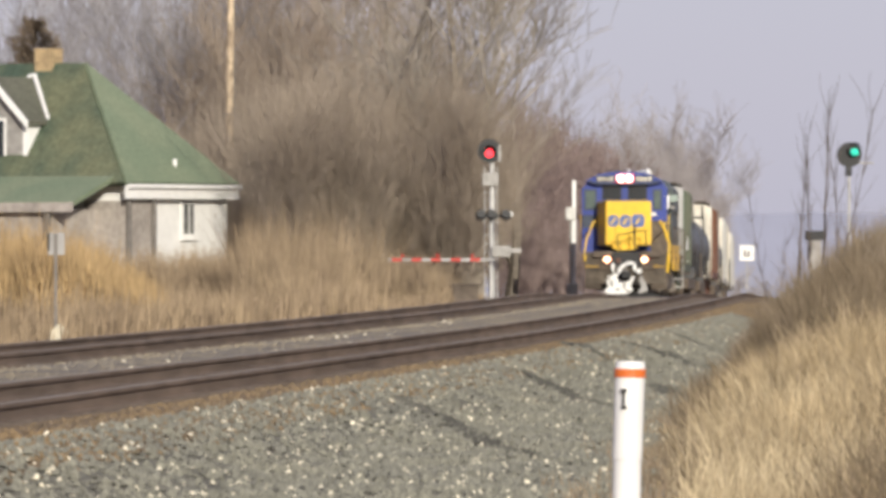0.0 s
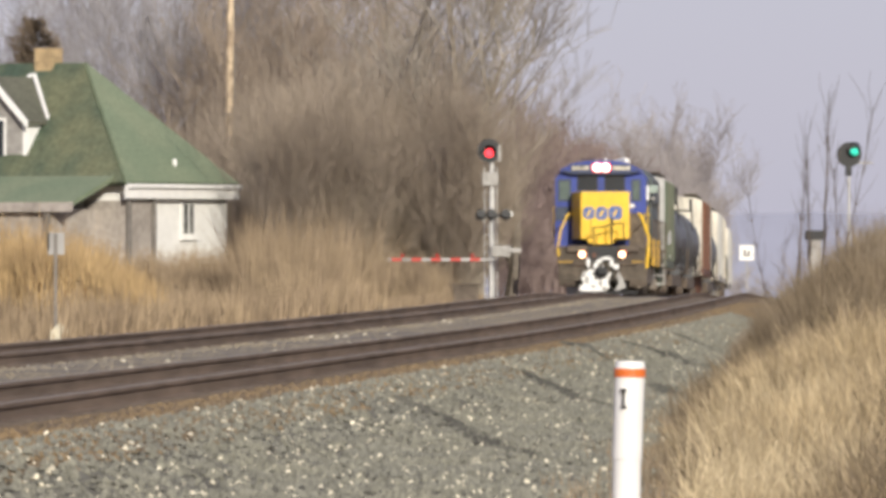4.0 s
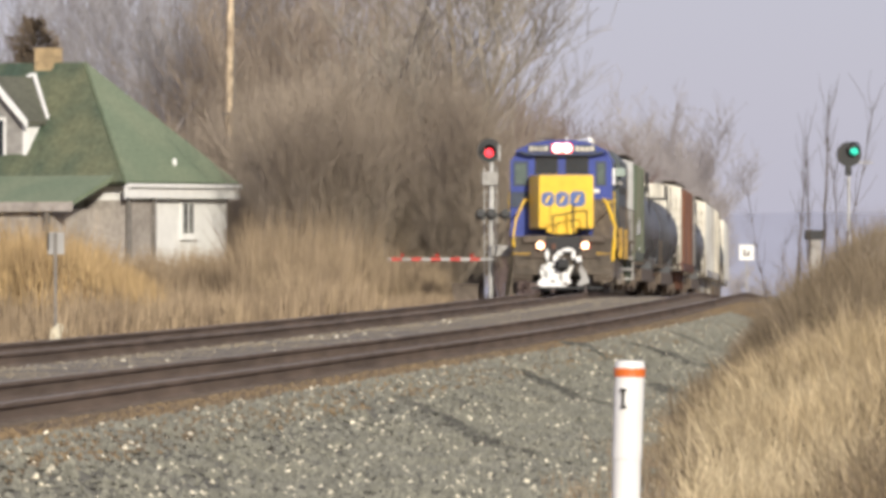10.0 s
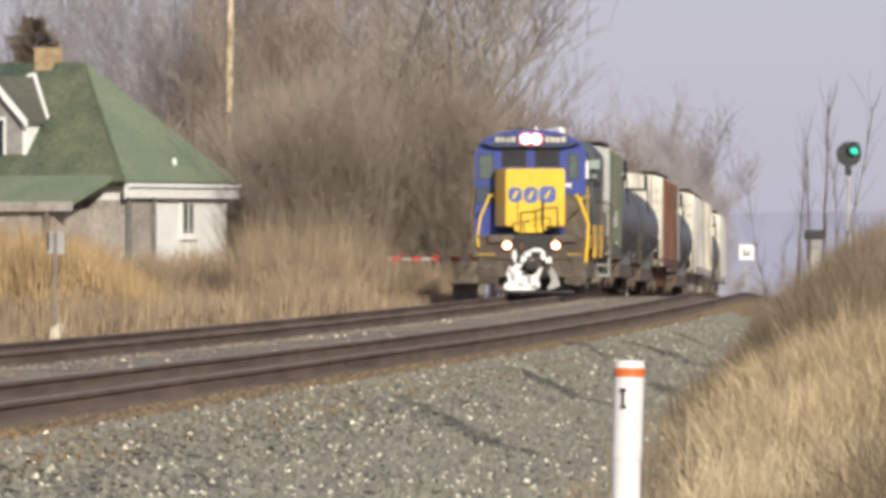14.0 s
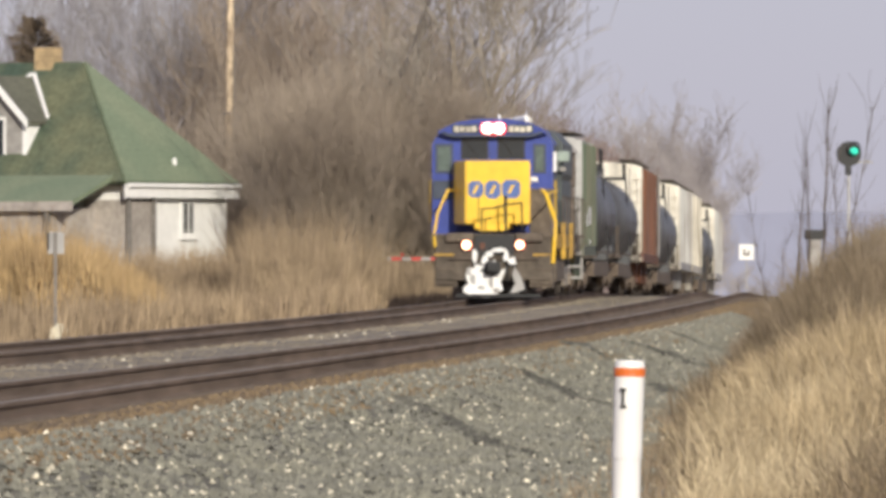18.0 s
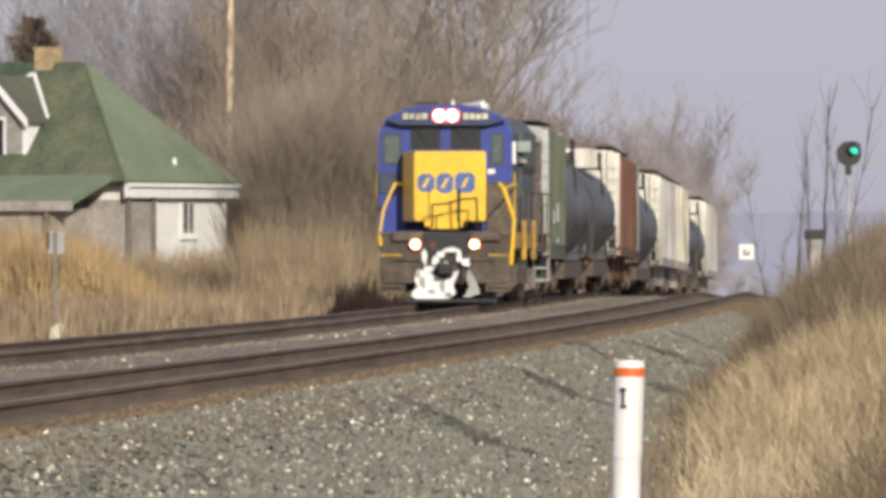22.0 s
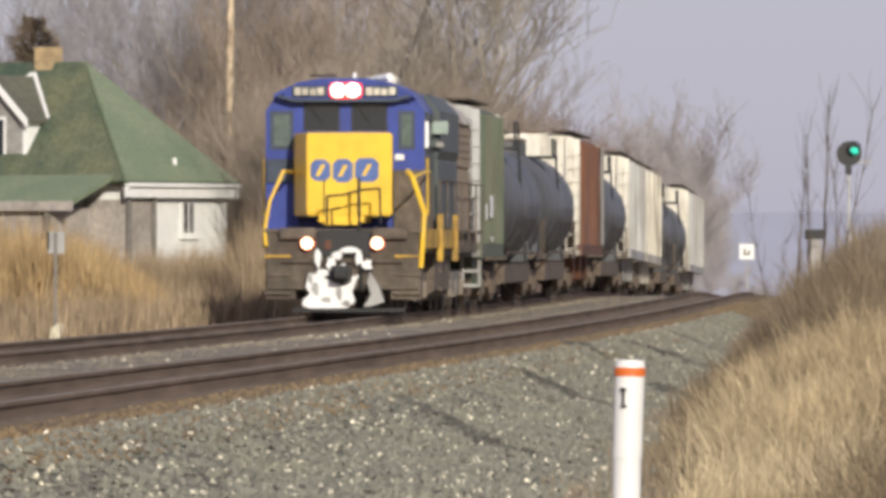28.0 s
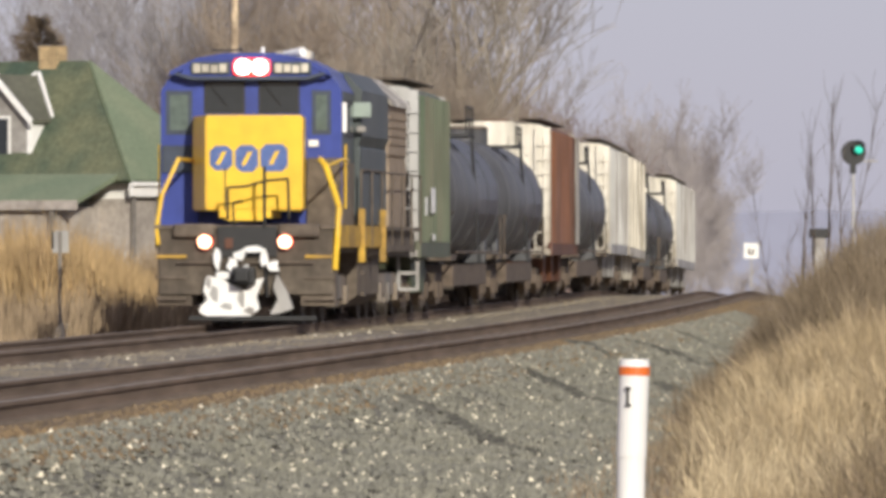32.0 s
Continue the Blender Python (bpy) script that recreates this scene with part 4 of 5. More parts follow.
def far_sign():
    y = 330.0
    s = y / 14960
    x = place_on(1322, y)
    g = ground_z(x, y)
    z = lambda py: 1.35 + (441 - py) * s - g
    t = thing("distant_sign", "white square trackside sign with a dark mark", "sign", at=(x, y, g))
    part("post", box(B(), -0.03, 0.03, 0.0, 0.05, -0.2, z(440)), M["dull_silver"], t)
    p = part("plate", box(B(), -0.29, 0.29, -0.03, 0.0, z(460), z(433), 0.01), M["white"], t)
    bm = B()
    box(bm, -0.13, 0.11, -0.04, -0.03, z(453), z(450))
    box(bm, -0.13, -0.05, -0.042, -0.03, z(450), z(441))
    box(bm, 0.04, 0.11, -0.042, -0.03, z(450), z(443))
    part("mark", bm, M["grime"], p, "dark bars")


far_sign()


def saplings():
    rnd = random.Random(21)
    for px, top, y, lean in ((1410, 280, 118, 0.0), (1456, 190, 112, 0.01), (1446, 235, 116, -0.04), (1468, 180, 113, 0.06), (1378, 330, 128, -0.08), (1384, 420, 131, 0.02), (1402, 440, 126, 0.05), (1485, 205, 108, 0.02), (1430, 330, 121, 0.05), (1414, 530, 96, 0.10)):
        s = y / 14960
        x = place_on(px, y)
        g = ground_z(x, y)
        h = 1.35 + (441 - top) * s - g
        t = thing("sapling", "thin leafless sapling on the grassy bank", "sapling", "saplings", at=(x, y, g - 0.1))
        out = (([], []), ([], []))
        p = Vector((0, 0, 0))
        d = Vector((lean, 0, 1)).normalized()
        n = 7
        stem = []
        for i in range(n):
            d = (d + Vector((rnd.gauss(0, 0.05), rnd.gauss(0, 0.05), 0.05))).normalized()
            q = p + d * h / n
            r0 = (0.026 if px in (1410, 1456, 1414) else 0.009) * (1 - i / n) + 0.003
            stem += [(p, r0)] + ([(q, 0.003)] if i == n - 1 else [])
            if i > 1:
                for _ in range(4):
                    e = (d + Vector((rnd.gauss(0, 0.35), rnd.gauss(0, 0.35), 0.2))).normalized()
                    m = q + e * h * rnd.uniform(0.06, 0.13)
                    tube(*out[1], q, m, 0.0045, 0.003)
                    tube(*out[1], m, m + (e + Vector((rnd.gauss(0, 0.2), 0, 0.3))) * h * 0.06, 0.003, 0.002)
            p = q
        for i, (c, r) in enumerate(stem):
            out[0][0].extend(c + Vector((r * math.cos(a), r * math.sin(a), 0)) for a in (0, 1.571, 3.142, 4.712))
            if i:
                out[0][1].extend((4 * i - 4 + j, 4 * i - 4 + (j + 1) % 4, 4 * i + (j + 1) % 4, 4 * i + j) for j in range(4))
        for nm, (v, f) in (("stem", out[0]), ("twig_growth", out[1])):
            stuff(nm, [tuple(c) for c in v], f, M["pale_twig"] if px == 1414 else M["grime"], t, kind="stuff" if nm == "twig_growth" else "")


saplings()


def distance():
    """The far woods along the horizon, a plain backdrop with the haze put into its blue."""
    rnd = random.Random(2)
    v, f = [], []
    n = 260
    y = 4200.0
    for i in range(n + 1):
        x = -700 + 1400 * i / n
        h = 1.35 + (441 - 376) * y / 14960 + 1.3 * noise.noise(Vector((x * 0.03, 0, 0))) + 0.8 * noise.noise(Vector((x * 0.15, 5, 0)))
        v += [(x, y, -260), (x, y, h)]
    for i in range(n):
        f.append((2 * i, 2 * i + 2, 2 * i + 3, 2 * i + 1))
    ob = stuff("backdrop_woods", v, f, material("haze_blue", (0.28, 0.295, 0.39), 1, vary=0.04, grain=0.05, stain=0.01, spec=0), None, "far woods coloured blue-grey for haze", "backdrop", kind="structure")


distance()

# ---------------------------------------------------------------- the train
SPEED, START = 5.32, 318.0      # metres a second; where the nose stands at the start
MOVING, WHEELS = [], []          # (thing, first truck, second truck, offset behind the nose) and (wheelset, radius)


def wheelset(parent, y, r=0.46):
    bm = B()
    cyl(bm, (-0.72, 0, 0), (0.72, 0, 0), 0.08, 0.08, 8)
    for s in (-1, 1):
        cyl(bm, (s * 0.68, 0, 0), (s * 0.81, 0, 0), r, r, 20)
        cyl(bm, (s * 0.655, 0, 0), (s * 0.685, 0, 0), r + 0.03, r + 0.03, 20)
        for i in range(3):
            a = i * 2.094
            box(bm, s * 0.81, s * 0.83, -0.03, 0.03, 0.1, r * 0.75, 0, Matrix.Rotation(a, 4, "X"))
    ob = part("wheelset", bm, M["wheel"], parent)
    ob.location = (0, y, r)
    WHEELS.append((ob, r, y))
    return ob


def truck(parent, y, axles, r=0.46, heavy=False, mat="running_gear"):
    """A truck: side frames with their journals, a bolster, springs and wheelsets."""
    half = max(abs(a) for a in axles) + 0.55
    bm = B()
    for s in (-1, 1):
        x = s * (1.12 if heavy else 1.02)
        prof = [(-half, r - 0.02), (-half, r + 0.2), (-half + 0.35, r + 0.36), (half - 0.35, r + 0.36), (half, r + 0.2), (half, r - 0.02), (half - 0.3, r - 0.12), (half * 0.45, r - 0.30 if not heavy else r - 0.05), (-half * 0.45, r - 0.30 if not heavy else r - 0.05), (-half + 0.3, r - 0.12)]
        prism(bm, prof, 0, x - 0.08, x + 0.08)
        for a in axles:
            box(bm, x + s * 0.0 - 0.14, x + 0.14, a - 0.15, a + 0.15, r - 0.17, r + 0.17, 0.03)
        cyl(bm, (x, -0.25, r - 0.2), (x, -0.25, r + 0.2), 0.11, 0.11, 8)
        cyl(bm, (x, 0.25, r - 0.2), (x, 0.25, r + 0.2), 0.11, 0.11, 8)
    box(bm, -1.1, 1.1, -0.2, 0.2, r, r + 0.3)
    ob = part("truck", bm, M[mat], parent)
    ob.location = (0, y, 0)
    for a in axles:
        wheelset(ob, a, r)
    return ob


def coupler(parent, y, mat="grime"):
    bm = B()
    box(bm, -0.12, 0.12, y - 0.45, y + 0.45, 0.78, 1.0, 0.03)
    box(bm, -0.2, 0.2, y - 0.2, y + 0.15, 0.72, 1.05, 0.05)
    return part("coupler", bm, M[mat], parent)


def rail_pipe(parent, pts, r, mat, name="handrail", label=""):
    bm = B()
    for a, b in zip(pts, pts[1:]):
        cyl(bm, a, b, r, r, 8)
    return part(name, bm, M[mat], parent, label)


def locomotive():
    # local y runs from the nose (0) to the rear, z from the rail head
    t = thing("locomotive", "blue, yellow and grey diesel freight locomotive with lit headlights", "locomotive")
    # frame and walkway
    part("underframe", box(B(), -1.45, 1.45, -0.75, 19.0, 1.30, 1.72, 0.03), M["grime"], t)
    part("walkway", box(B(), -1.58, 1.58, -0.85, 19.1, 1.72, 1.80, 0.01), M["grime"], t)
    for s in (-1, 1):
        part("sill_stripe", box(B(), s * 1.585 - 0.012, s * 1.585 + 0.012, -0.7, 9.8, 1.40, 1.80), M["ochre"], t, "dirty yellow sill stripe")
    # nose: rounded box with tapered sides
    bm = B()
    prism(bm, [(-1.19, 2.0), (-1.15, 1.4), (-0.78, 0.0), (0.92, 0.0), (0.80, 2.0)], 2, 2.07, 3.81)
    bmesh.ops.bevel(bm, geom=[e for e in bm.edges], offset=0.03, segments=2, affect="EDGES")
    nose = part("nose", bm, M["yellow"], t, "bright yellow nose")
    part("nose_skirt", prism(B(), [(-0.50, 1.95), (0.33, 1.95), (0.22, 1.88), (-0.38, 1.88)], 1, -0.1, 0.1), M["yellow"], nose)
    part("nose_base", box(B(), -0.545, 0.37, -0.02, 1.9, 1.93, 2.075, 0.02), M["yellow"], nose)
    # painted emblem on the nose: three plain blue blocks
    for x0, x1, z0, z1 in ((-0.71, -0.31, 2.80, 3.25), (-0.26, 0.14, 2.77, 3.26), (0.18, 0.66, 2.78, 3.28)):
        c = 0.10
        bm = prism(B(), [(x0 + c, z0), (x1 - c, z0), (x1, z0 + c), (x1, z1 - c), (x1 - c, z1), (x0 + c, z1), (x0, z1 - c), (x0, z0 + c)], 1, -0.006, 0.02)
        part("emblem_block", bm, M["letter_blue"], nose, "plain mid-blue block")
        xm, zm = (x0 + x1) / 2, (z0 + z1) / 2
        part("emblem_gap", prism(B(), [(xm - 0.10, zm - 0.12), (xm - 0.02, zm - 0.12), (xm + 0.10, zm + 0.12), (xm + 0.02, zm + 0.12)], 1, -0.010, 0.01), M["yellow"], nose, "slanted yellow gap in the block")
    # seams, latch and grab irons of the nose door
    for x in (-0.44, 0.24):
        part("door_seam", box(B(), x - 0.012, x + 0.012, -0.006, 0.02, 2.0, 2.85), M["ink"], nose)
    # cab, its middle a little off the nose's
    o = -0.17
    bm = B()
    prism(bm, [(o - 1.61, 1.80), (o + 1.61, 1.80), (o + 1.61, 4.30), (o + 1.42, 4.60), (o + 0.82, 4.84), (o - 0.82, 4.84), (o - 1.42, 4.60), (o - 1.61, 4.30)], 1, 2.0, 4.6)
    cab = part("cab", bm, M["blue"], t, "blue cab")
    part("cab_roof", prism(B(), [(o - 1.44, 4.56), (o - 0.80, 4.865), (o + 0.80, 4.865), (o + 1.44, 4.56), (o + 1.42, 4.66), (o + 0.95, 4.90), (o + 0.45, 4.99), (o - 0.45, 4.99), (o - 0.95, 4.90), (o - 1.42, 4.66)], 1, 1.76, 4.7), M["blue"], cab, "blue rounded cab roof")
    part("visor", prism(B(), [(o - 1.36, 4.52), (o + 1.36, 4.52), (o + 0.98, 4.86), (o - 0.98, 4.86)], 1, 1.78, 2.0), M["blue"], cab)
    part("visor_lip", prism(B(), [(o - 1.36, 4.60), (o - 1.05, 4.49), (o + 1.05, 4.49), (o + 1.36, 4.60), (o + 1.30, 4.63), (o + 1.0, 4.555), (o - 1.0, 4.555), (o - 1.30, 4.63)], 1, 1.66, 1.80), M["dark_blue"], cab)
    for x0, x1 in ((-1.05, -0.36), (0.40, 1.09)):
        nb = part("number_board", box(B(), o + x0, o + x1, 1.72, 1.80, 4.60, 4.82, 0.02), M["slate"], cab, "dark number board with pale bars")
        for i in range(4):
            xx = o + x0 + 0.045 + i * 0.155
            part("number_bar", box(B(), xx, xx + 0.125, 1.705, 1.73, 4.625 + 0.01 * (i % 2), 4.79 - 0.012 * (i % 3), 0.008), M["car_cream"], nb)
    hl = part("headlight", box(B(), o - 0.30, o + 0.37, 1.66, 1.80, 4.565, 4.895, 0.12), M["lamp_halo"], cab, "lamp case glowing red for the lamps' halo")
    for x in (-0.115, 0.185):
        part("lamp_lens", cyl(B(), (o + x, 1.62, 4.73), (o + x, 1.67, 4.73), 0.150, 0.150, 18), M["lamp"], hl, "white lit headlamp")
    for x0, x1 in ((-0.84, -0.11), (0.13, 0.86)):
        w = part("windshield", box(B(), o + x0, o + x1, 1.985, 2.0, 3.87, 4.47), M["black"], cab, "dark windshield")
        part("pane", box(B(), o + x0 + 0.04, o + x1 - 0.04, 1.975, 1.984, 3.90, 4.44), M["glass"], w)
        part("wiper", cyl(B(), (o + x0 + 0.1, 1.965, 4.40), (o + x0 + 0.4, 1.965, 4.02), 0.012, 0.012, 5), M["ink"], w)
    for x0, x1 in ((-1.52, -1.05), (1.08, 1.42)):
        w = part("front_window", box(B(), o + x0, o + x1, 1.985, 2.0, 3.48, 4.30, 0.0), M["dark_blue"], cab)
        part("pane", box(B(), o + x0 + 0.07, o + x1 - 0.07, 1.975, 1.984, 3.56, 4.22), M["cab_glass"], w, "greenish cab window")
    for s in (-1, 1):
        w = part("side_window", box(B(), o + s * 1.62 - 0.015, o + s * 1.62 + 0.015, 2.7, 4.2, 3.45, 4.15), M["black"], cab)
        part("sliding_pane", box(B(), o + s * 1.64 - 0.008, o + s * 1.64 + 0.008, 3.5, 4.1, 3.55, 4.05), M["cab_glass"], w)
        part("grab_iron", cyl(B(), (o + s * 1.66, 2.2, 2.1), (o + s * 1.66, 2.2, 3.3), 0.02, 0.02, 6), M["yellow"], cab)
    part("cab_side", box(B(), o + 1.608, o + 1.616, 2.06, 4.62, 2.98, 4.28), M["slate"], cab, "dark slate cab side")
    part("cab_side_base", box(B(), o + 1.606, o + 1.618, 2.06, 4.62, 1.80, 2.975), M["brown_dust"], cab, "dusty brown lower cab side")
    part("wind_deflector", box(B(), o + 1.53, o + 1.69, 2.10, 2.14, 3.52, 4.08, 0.01), M["white"], cab, "bright wind deflector panel")
    part("mirror", box(B(), o + 1.60, o + 1.94, 4.35, 4.40, 3.84, 4.12, 0.02), M["pale_glass"], cab, "pale greenish mirror")
    part("mirror_bracket", box(B(), o + 1.68, o + 1.84, 4.36, 4.39, 3.56, 3.67, 0.01), M["car_grey"], cab)
    part("white_latch", box(B(), o + 1.02, o + 1.2, 1.94, 1.99, 3.26, 3.38, 0.01), M["white"], cab)
    part("air_horn", cyl(B(), (o + 0.55, 2.6, 5.0), (o + 0.90, 2.2, 5.02), 0.05, 0.09, 10), M["white"], cab, "white roof horn")
    part("air_conditioner", box(B(), o + 0.35, o + 1.0, 2.7, 3.5, 4.88, 5.05, 0.04), M["car_cream"], cab, "pale roof unit")
    part("antenna", cyl(B(), (o + 0.15, 2.6, 4.9), (o + 0.15, 2.6, 5.12), 0.05, 0.03, 8), M["white"], cab)
    part("roof_rail", cyl(B(), (o - 0.75, 2.5, 5.06), (o - 0.2, 2.5, 5.06), 0.02, 0.02, 6), M["black"], cab)
    part("lower_panel", box(B(), o - 1.60, o - 0.92, 1.9, 2.0, 1.80, 2.75), M["blue"], cab, "blue lower cab front")
    # dark plate with the nose's shadow put into its colour
    part("sunken_panel", box(B(), o - 1.58, o - 0.95, 1.93, 2.0, 2.78, 3.28), M["dark_blue"], cab)
    part("lower_panel", box(B(), o + 1.0, o + 1.60, 1.9, 2.0, 1.80, 3.05), M["grime"], cab, "grimy lower cab front")
    # long hood, radiator section and dynamic brake
    part("hood", box(B(), -0.95, 0.95, 4.6, 18.6, 1.80, 4.45, 0.08), M["dark_blue"], t, "slate blue and grey long hood")
    for i in range(9):
        y = 5.0 + i * 1.15
        for s in (-1, 1):
            part("hood_door", box(B(), s * 0.965 - 0.02, s * 0.965 + 0.02, y, y + 1.05, 2.0, 3.7, 0.01), M["loco_grey"], t)
    part("equipment_cabinet", box(B(), -1.56, 1.56, 4.62, 10.6, 1.80, 3.30, 0.05), M["slate"], t, "slate grey equipment cabinet")
    part("brake_box", prism(B(), [(-1.52, 3.30), (1.52, 3.30), (1.58, 3.5), (1.58, 4.35), (1.25, 4.72), (-1.25, 4.72), (-1.58, 4.35), (-1.58, 3.5)], 1, 4.64, 10.8), M["slate"], t)
    part("exhaust_stack", box(B(), -0.3, 0.3, 9.4, 10.2, 4.4, 4.75, 0.03), M["grime"], t)
    rad = part("radiator", prism(B(), [(-0.95, 1.80), (0.95, 1.80), (0.95, 2.9), (1.34, 3.25), (1.34, 4.30), (0.86, 4.70), (-0.86, 4.70), (-1.34, 4.30), (-1.34, 3.25), (-0.95, 2.9)], 1, 13.8, 18.4), M["tan_dust"], t, "tan dusty flared radiator section")
    for s in (-1, 1):
        part("radiator_wing", prism(B(), [(s * 1.42, 4.22), (s * 1.36, 4.36), (s * 0.82, 4.82), (s * 0.80, 4.70)], 1, 13.7, 18.5), M["car_cream"], rad, "pale weathered radiator wing")
        for i in range(4):
            part("radiator_louver", box(B(), s * 1.35 - 0.015, s * 1.35 + 0.015, 14.0, 18.2, 3.46 + i * 0.17, 3.53 + i * 0.17), M["tan_dust"], rad)
    part("rear_cabinet", box(B(), -1.32, 1.32, 14.2, 18.6, 1.80, 3.2, 0.04), M["tan_dust"], t)
    # fuel tank and air reservoirs
    part("fuel_tank", prism(B(), [(-1.3, 0.5), (-1.0, 0.28), (1.0, 0.28), (1.3, 0.5), (1.3, 1.3), (-1.3, 1.3)], 1, 7.0, 12.0), M["grime"], t)
    for s in (-1, 1):
        part("air_reservoir", cyl(B(), (s * 1.35, 7.2, 1.35), (s * 1.35, 11.8, 1.35), 0.16, 0.16, 12), M["grime"], t)
    # trucks
    truck(t, 3.4, (-1.95, 0.0, 1.95), 0.5, True, "loco_grey")
    truck(t, 15.2, (-1.95, 0.0, 1.95), 0.5, True, "loco_grey")
    # pilot, plough, steps, coupler and ditch lights
    part("pilot_plate", box(B(), -1.52, 1.52, -0.80, -0.70, 0.55, 1.72, 0.02), M["pilot_dark"], t, "grimy dark pilot plate")
    for s in (-1, 1):
        st = part("step_well", box(B(), s * 1.25 - 0.30, s * 1.25 + 0.30, -0.72, -0.10, 0.35, 1.72, 0.02), M["grime"], t)
        for i in range(3):
            part("step_tread", box(B(), s * 1.3 - 0.26, s * 1.3 + 0.26, -0.84, -0.72, 0.45 + 0.38 * i, 0.50 + 0.38 * i), M["ochre"] if i == 2 else M["grime"], st)
    pl = part("plough", prism(B(), [(-0.80, 0.24), (-0.66, 0.17), (0.10, 0.17), (0.26, 0.30), (0.20, 0.50), (0.34, 0.86), (0.14, 0.80), (0.02, 0.62), (-0.22, 0.72), (-0.44, 0.86), (-0.66, 0.88), (-0.72, 0.62), (-0.64, 0.46), (-0.76, 0.36)], 1, -1.05, -0.82), M["white"], t, "white painted plough blade")
    part("plough_blade", prism(B(), [(0.44, 0.20), (0.62, 0.22), (0.84, 0.30), (0.74, 0.62), (0.56, 0.92), (0.50, 0.70), (0.58, 0.46)], 1, -1.05, -0.82), M["car_grey"], pl, "pale scraped plough blade")
    for x, z, w, h in ((-0.52, 0.56, 0.10, 0.16), (-0.30, 0.34, 0.14, 0.07), (-0.05, 0.48, 0.08, 0.18), (0.10, 0.26, 0.12, 0.08), (-0.62, 0.76, 0.06, 0.12)):
        chip = [(x + w * math.cos(k * 1.047) * (0.6 + 0.4 * (k % 2)), z + h * math.sin(k * 1.047) * (0.5 + 0.3 * (k % 3))) for k in range(6)]
        part("worn_patch", prism(B(), chip, 1, -1.056, -1.0), M["car_grey"], pl, "worn grey patch")
    part("plough_edge", box(B(), -0.98, 1.25, -1.0, -0.84, 0.09, 0.17), M["black"], pl)
    c = coupler(t, -1.15, "black")
    part("uncoupling_lever", cyl(B(), (-1.2, -0.9, 1.12), (1.2, -0.9, 1.12), 0.02, 0.02, 6), M["grime"], c)
    rnd = random.Random(12)
    for x, z, w, h in ((-0.52, 1.20, 0.12, 0.36), (-0.26, 1.08, 0.16, 0.30), (-0.12, 1.26, 0.20, 0.18), (0.12, 1.36, 0.36, 0.14), (0.30, 1.20, 0.16, 0.26), (0.46, 1.06, 0.20, 0.20), (-0.02, 0.98, 0.14, 0.2), (-0.42, 0.90, 0.24, 0.12)):
        outline = [(x + 0.04 + w * 0.6 * math.cos(k * 0.698) * rnd.uniform(0.6, 1.15), z + h * 0.6 * math.sin(k * 0.698) * rnd.uniform(0.6, 1.15)) for k in range(9)]
        part("whitened_bracket", prism(B(), outline, 1, -1.0 - rnd.uniform(0, 0.06), -0.9), M["white"], c, "white chipped bracket")
    for x in (-0.5, -0.3, 0.35, 0.55):
        part("air_hose", cyl(B(), (x, -0.86, 1.1), (x + 0.05, -1.0, 0.5), 0.03, 0.03, 6), M["black"], c)
    for x in (-0.70, 0.70):
        dl = part("ditch_light", cyl(B(), (x, -0.98, 1.50), (x, -0.80, 1.50), 0.13, 0.13, 16), M["lamp_halo"], t, "ditch light cased in a red glowing halo")
        part("lamp_lens", cyl(B(), (x, -1.02, 1.50), (x, -0.985, 1.50), 0.117, 0.117, 16), M["amber"], dl, "warm white lit lamp")
    # raised black plate, painted shade between the nose and the coupler
    part("coupler_pocket", box(B(), -0.50, 0.55, -0.86, -0.795, 1.22, 1.78, 0.02), M["black"], t, "black plate for the shade under the nose")
    for s in (-1, 1):
        part("anticlimber", box(B(), 0.025 + s * 0.92 - 0.36, 0.025 + s * 0.92 + 0.36, -0.98, -0.80, 1.58, 1.82, 0.05), M["grime"], t)
    part("red_hose_bracket", box(B(), -0.35, -0.22, -0.92, -0.82, 1.38, 1.56), M["car_brown"], t)
    rail_pipe(t, [(-1.53, -0.8, 1.45), (-1.56, -0.82, 1.75), (-1.48, -0.6, 2.36), (-1.22, -0.4, 3.0), (-1.20, 1.9, 3.0)], 0.035, "yellow", label="yellow handrail")
    rail_pipe(t, [(1.56, -0.82, 1.0), (1.60, -0.82, 1.6), (1.63, -0.8, 2.13), (1.50, -0.6, 2.5), (1.37, -0.5, 2.88), (1.26, -0.3, 3.0)], 0.052, "yellow", label="thick yellow handrail")
    rail_pipe(t, [(1.37, -0.5, 2.86), (1.58, 0.4, 3.0), (1.56, 1.9, 3.0)], 0.025, "yellow")
    for s in (-1, 1):
        for i in range(7):
            y = 4.3 + i * 2.4
            st = rail_pipe(t, [(s * 1.6, y, 1.45), (s * 1.6, y, 2.85)], 0.02, "grime", "stanchion")
            if i in (0, 2):
                part("yellow_sleeve", box(B(), s * 1.6 - 0.05, s * 1.6 + 0.07, y - 0.04, y + 0.04, 1.12, 2.12, 0.01), M["ochre"], st, "dirty yellow painted foot")
        rail_pipe(t, [(s * 1.6, 4.7, 2.85), (s * 1.6, 18.9, 2.85)], 0.02, "grime")
        for k in range(3):
            part("side_step", box(B(), s * 1.58 - 0.03, s * 1.58 + 0.03, 4.75, 5.3, 0.5 + 0.4 * k, 0.56 + 0.4 * k), M["grime"], t)
    rail_pipe(t, [(-0.31, -0.86, 1.9), (-0.31, -0.86, 2.48), (0.02, -0.86, 2.50), (0.33, -0.86, 2.60), (0.74, -0.86, 2.64), (0.76, -0.86, 1.9)], 0.024, "ink", "front_handrail")
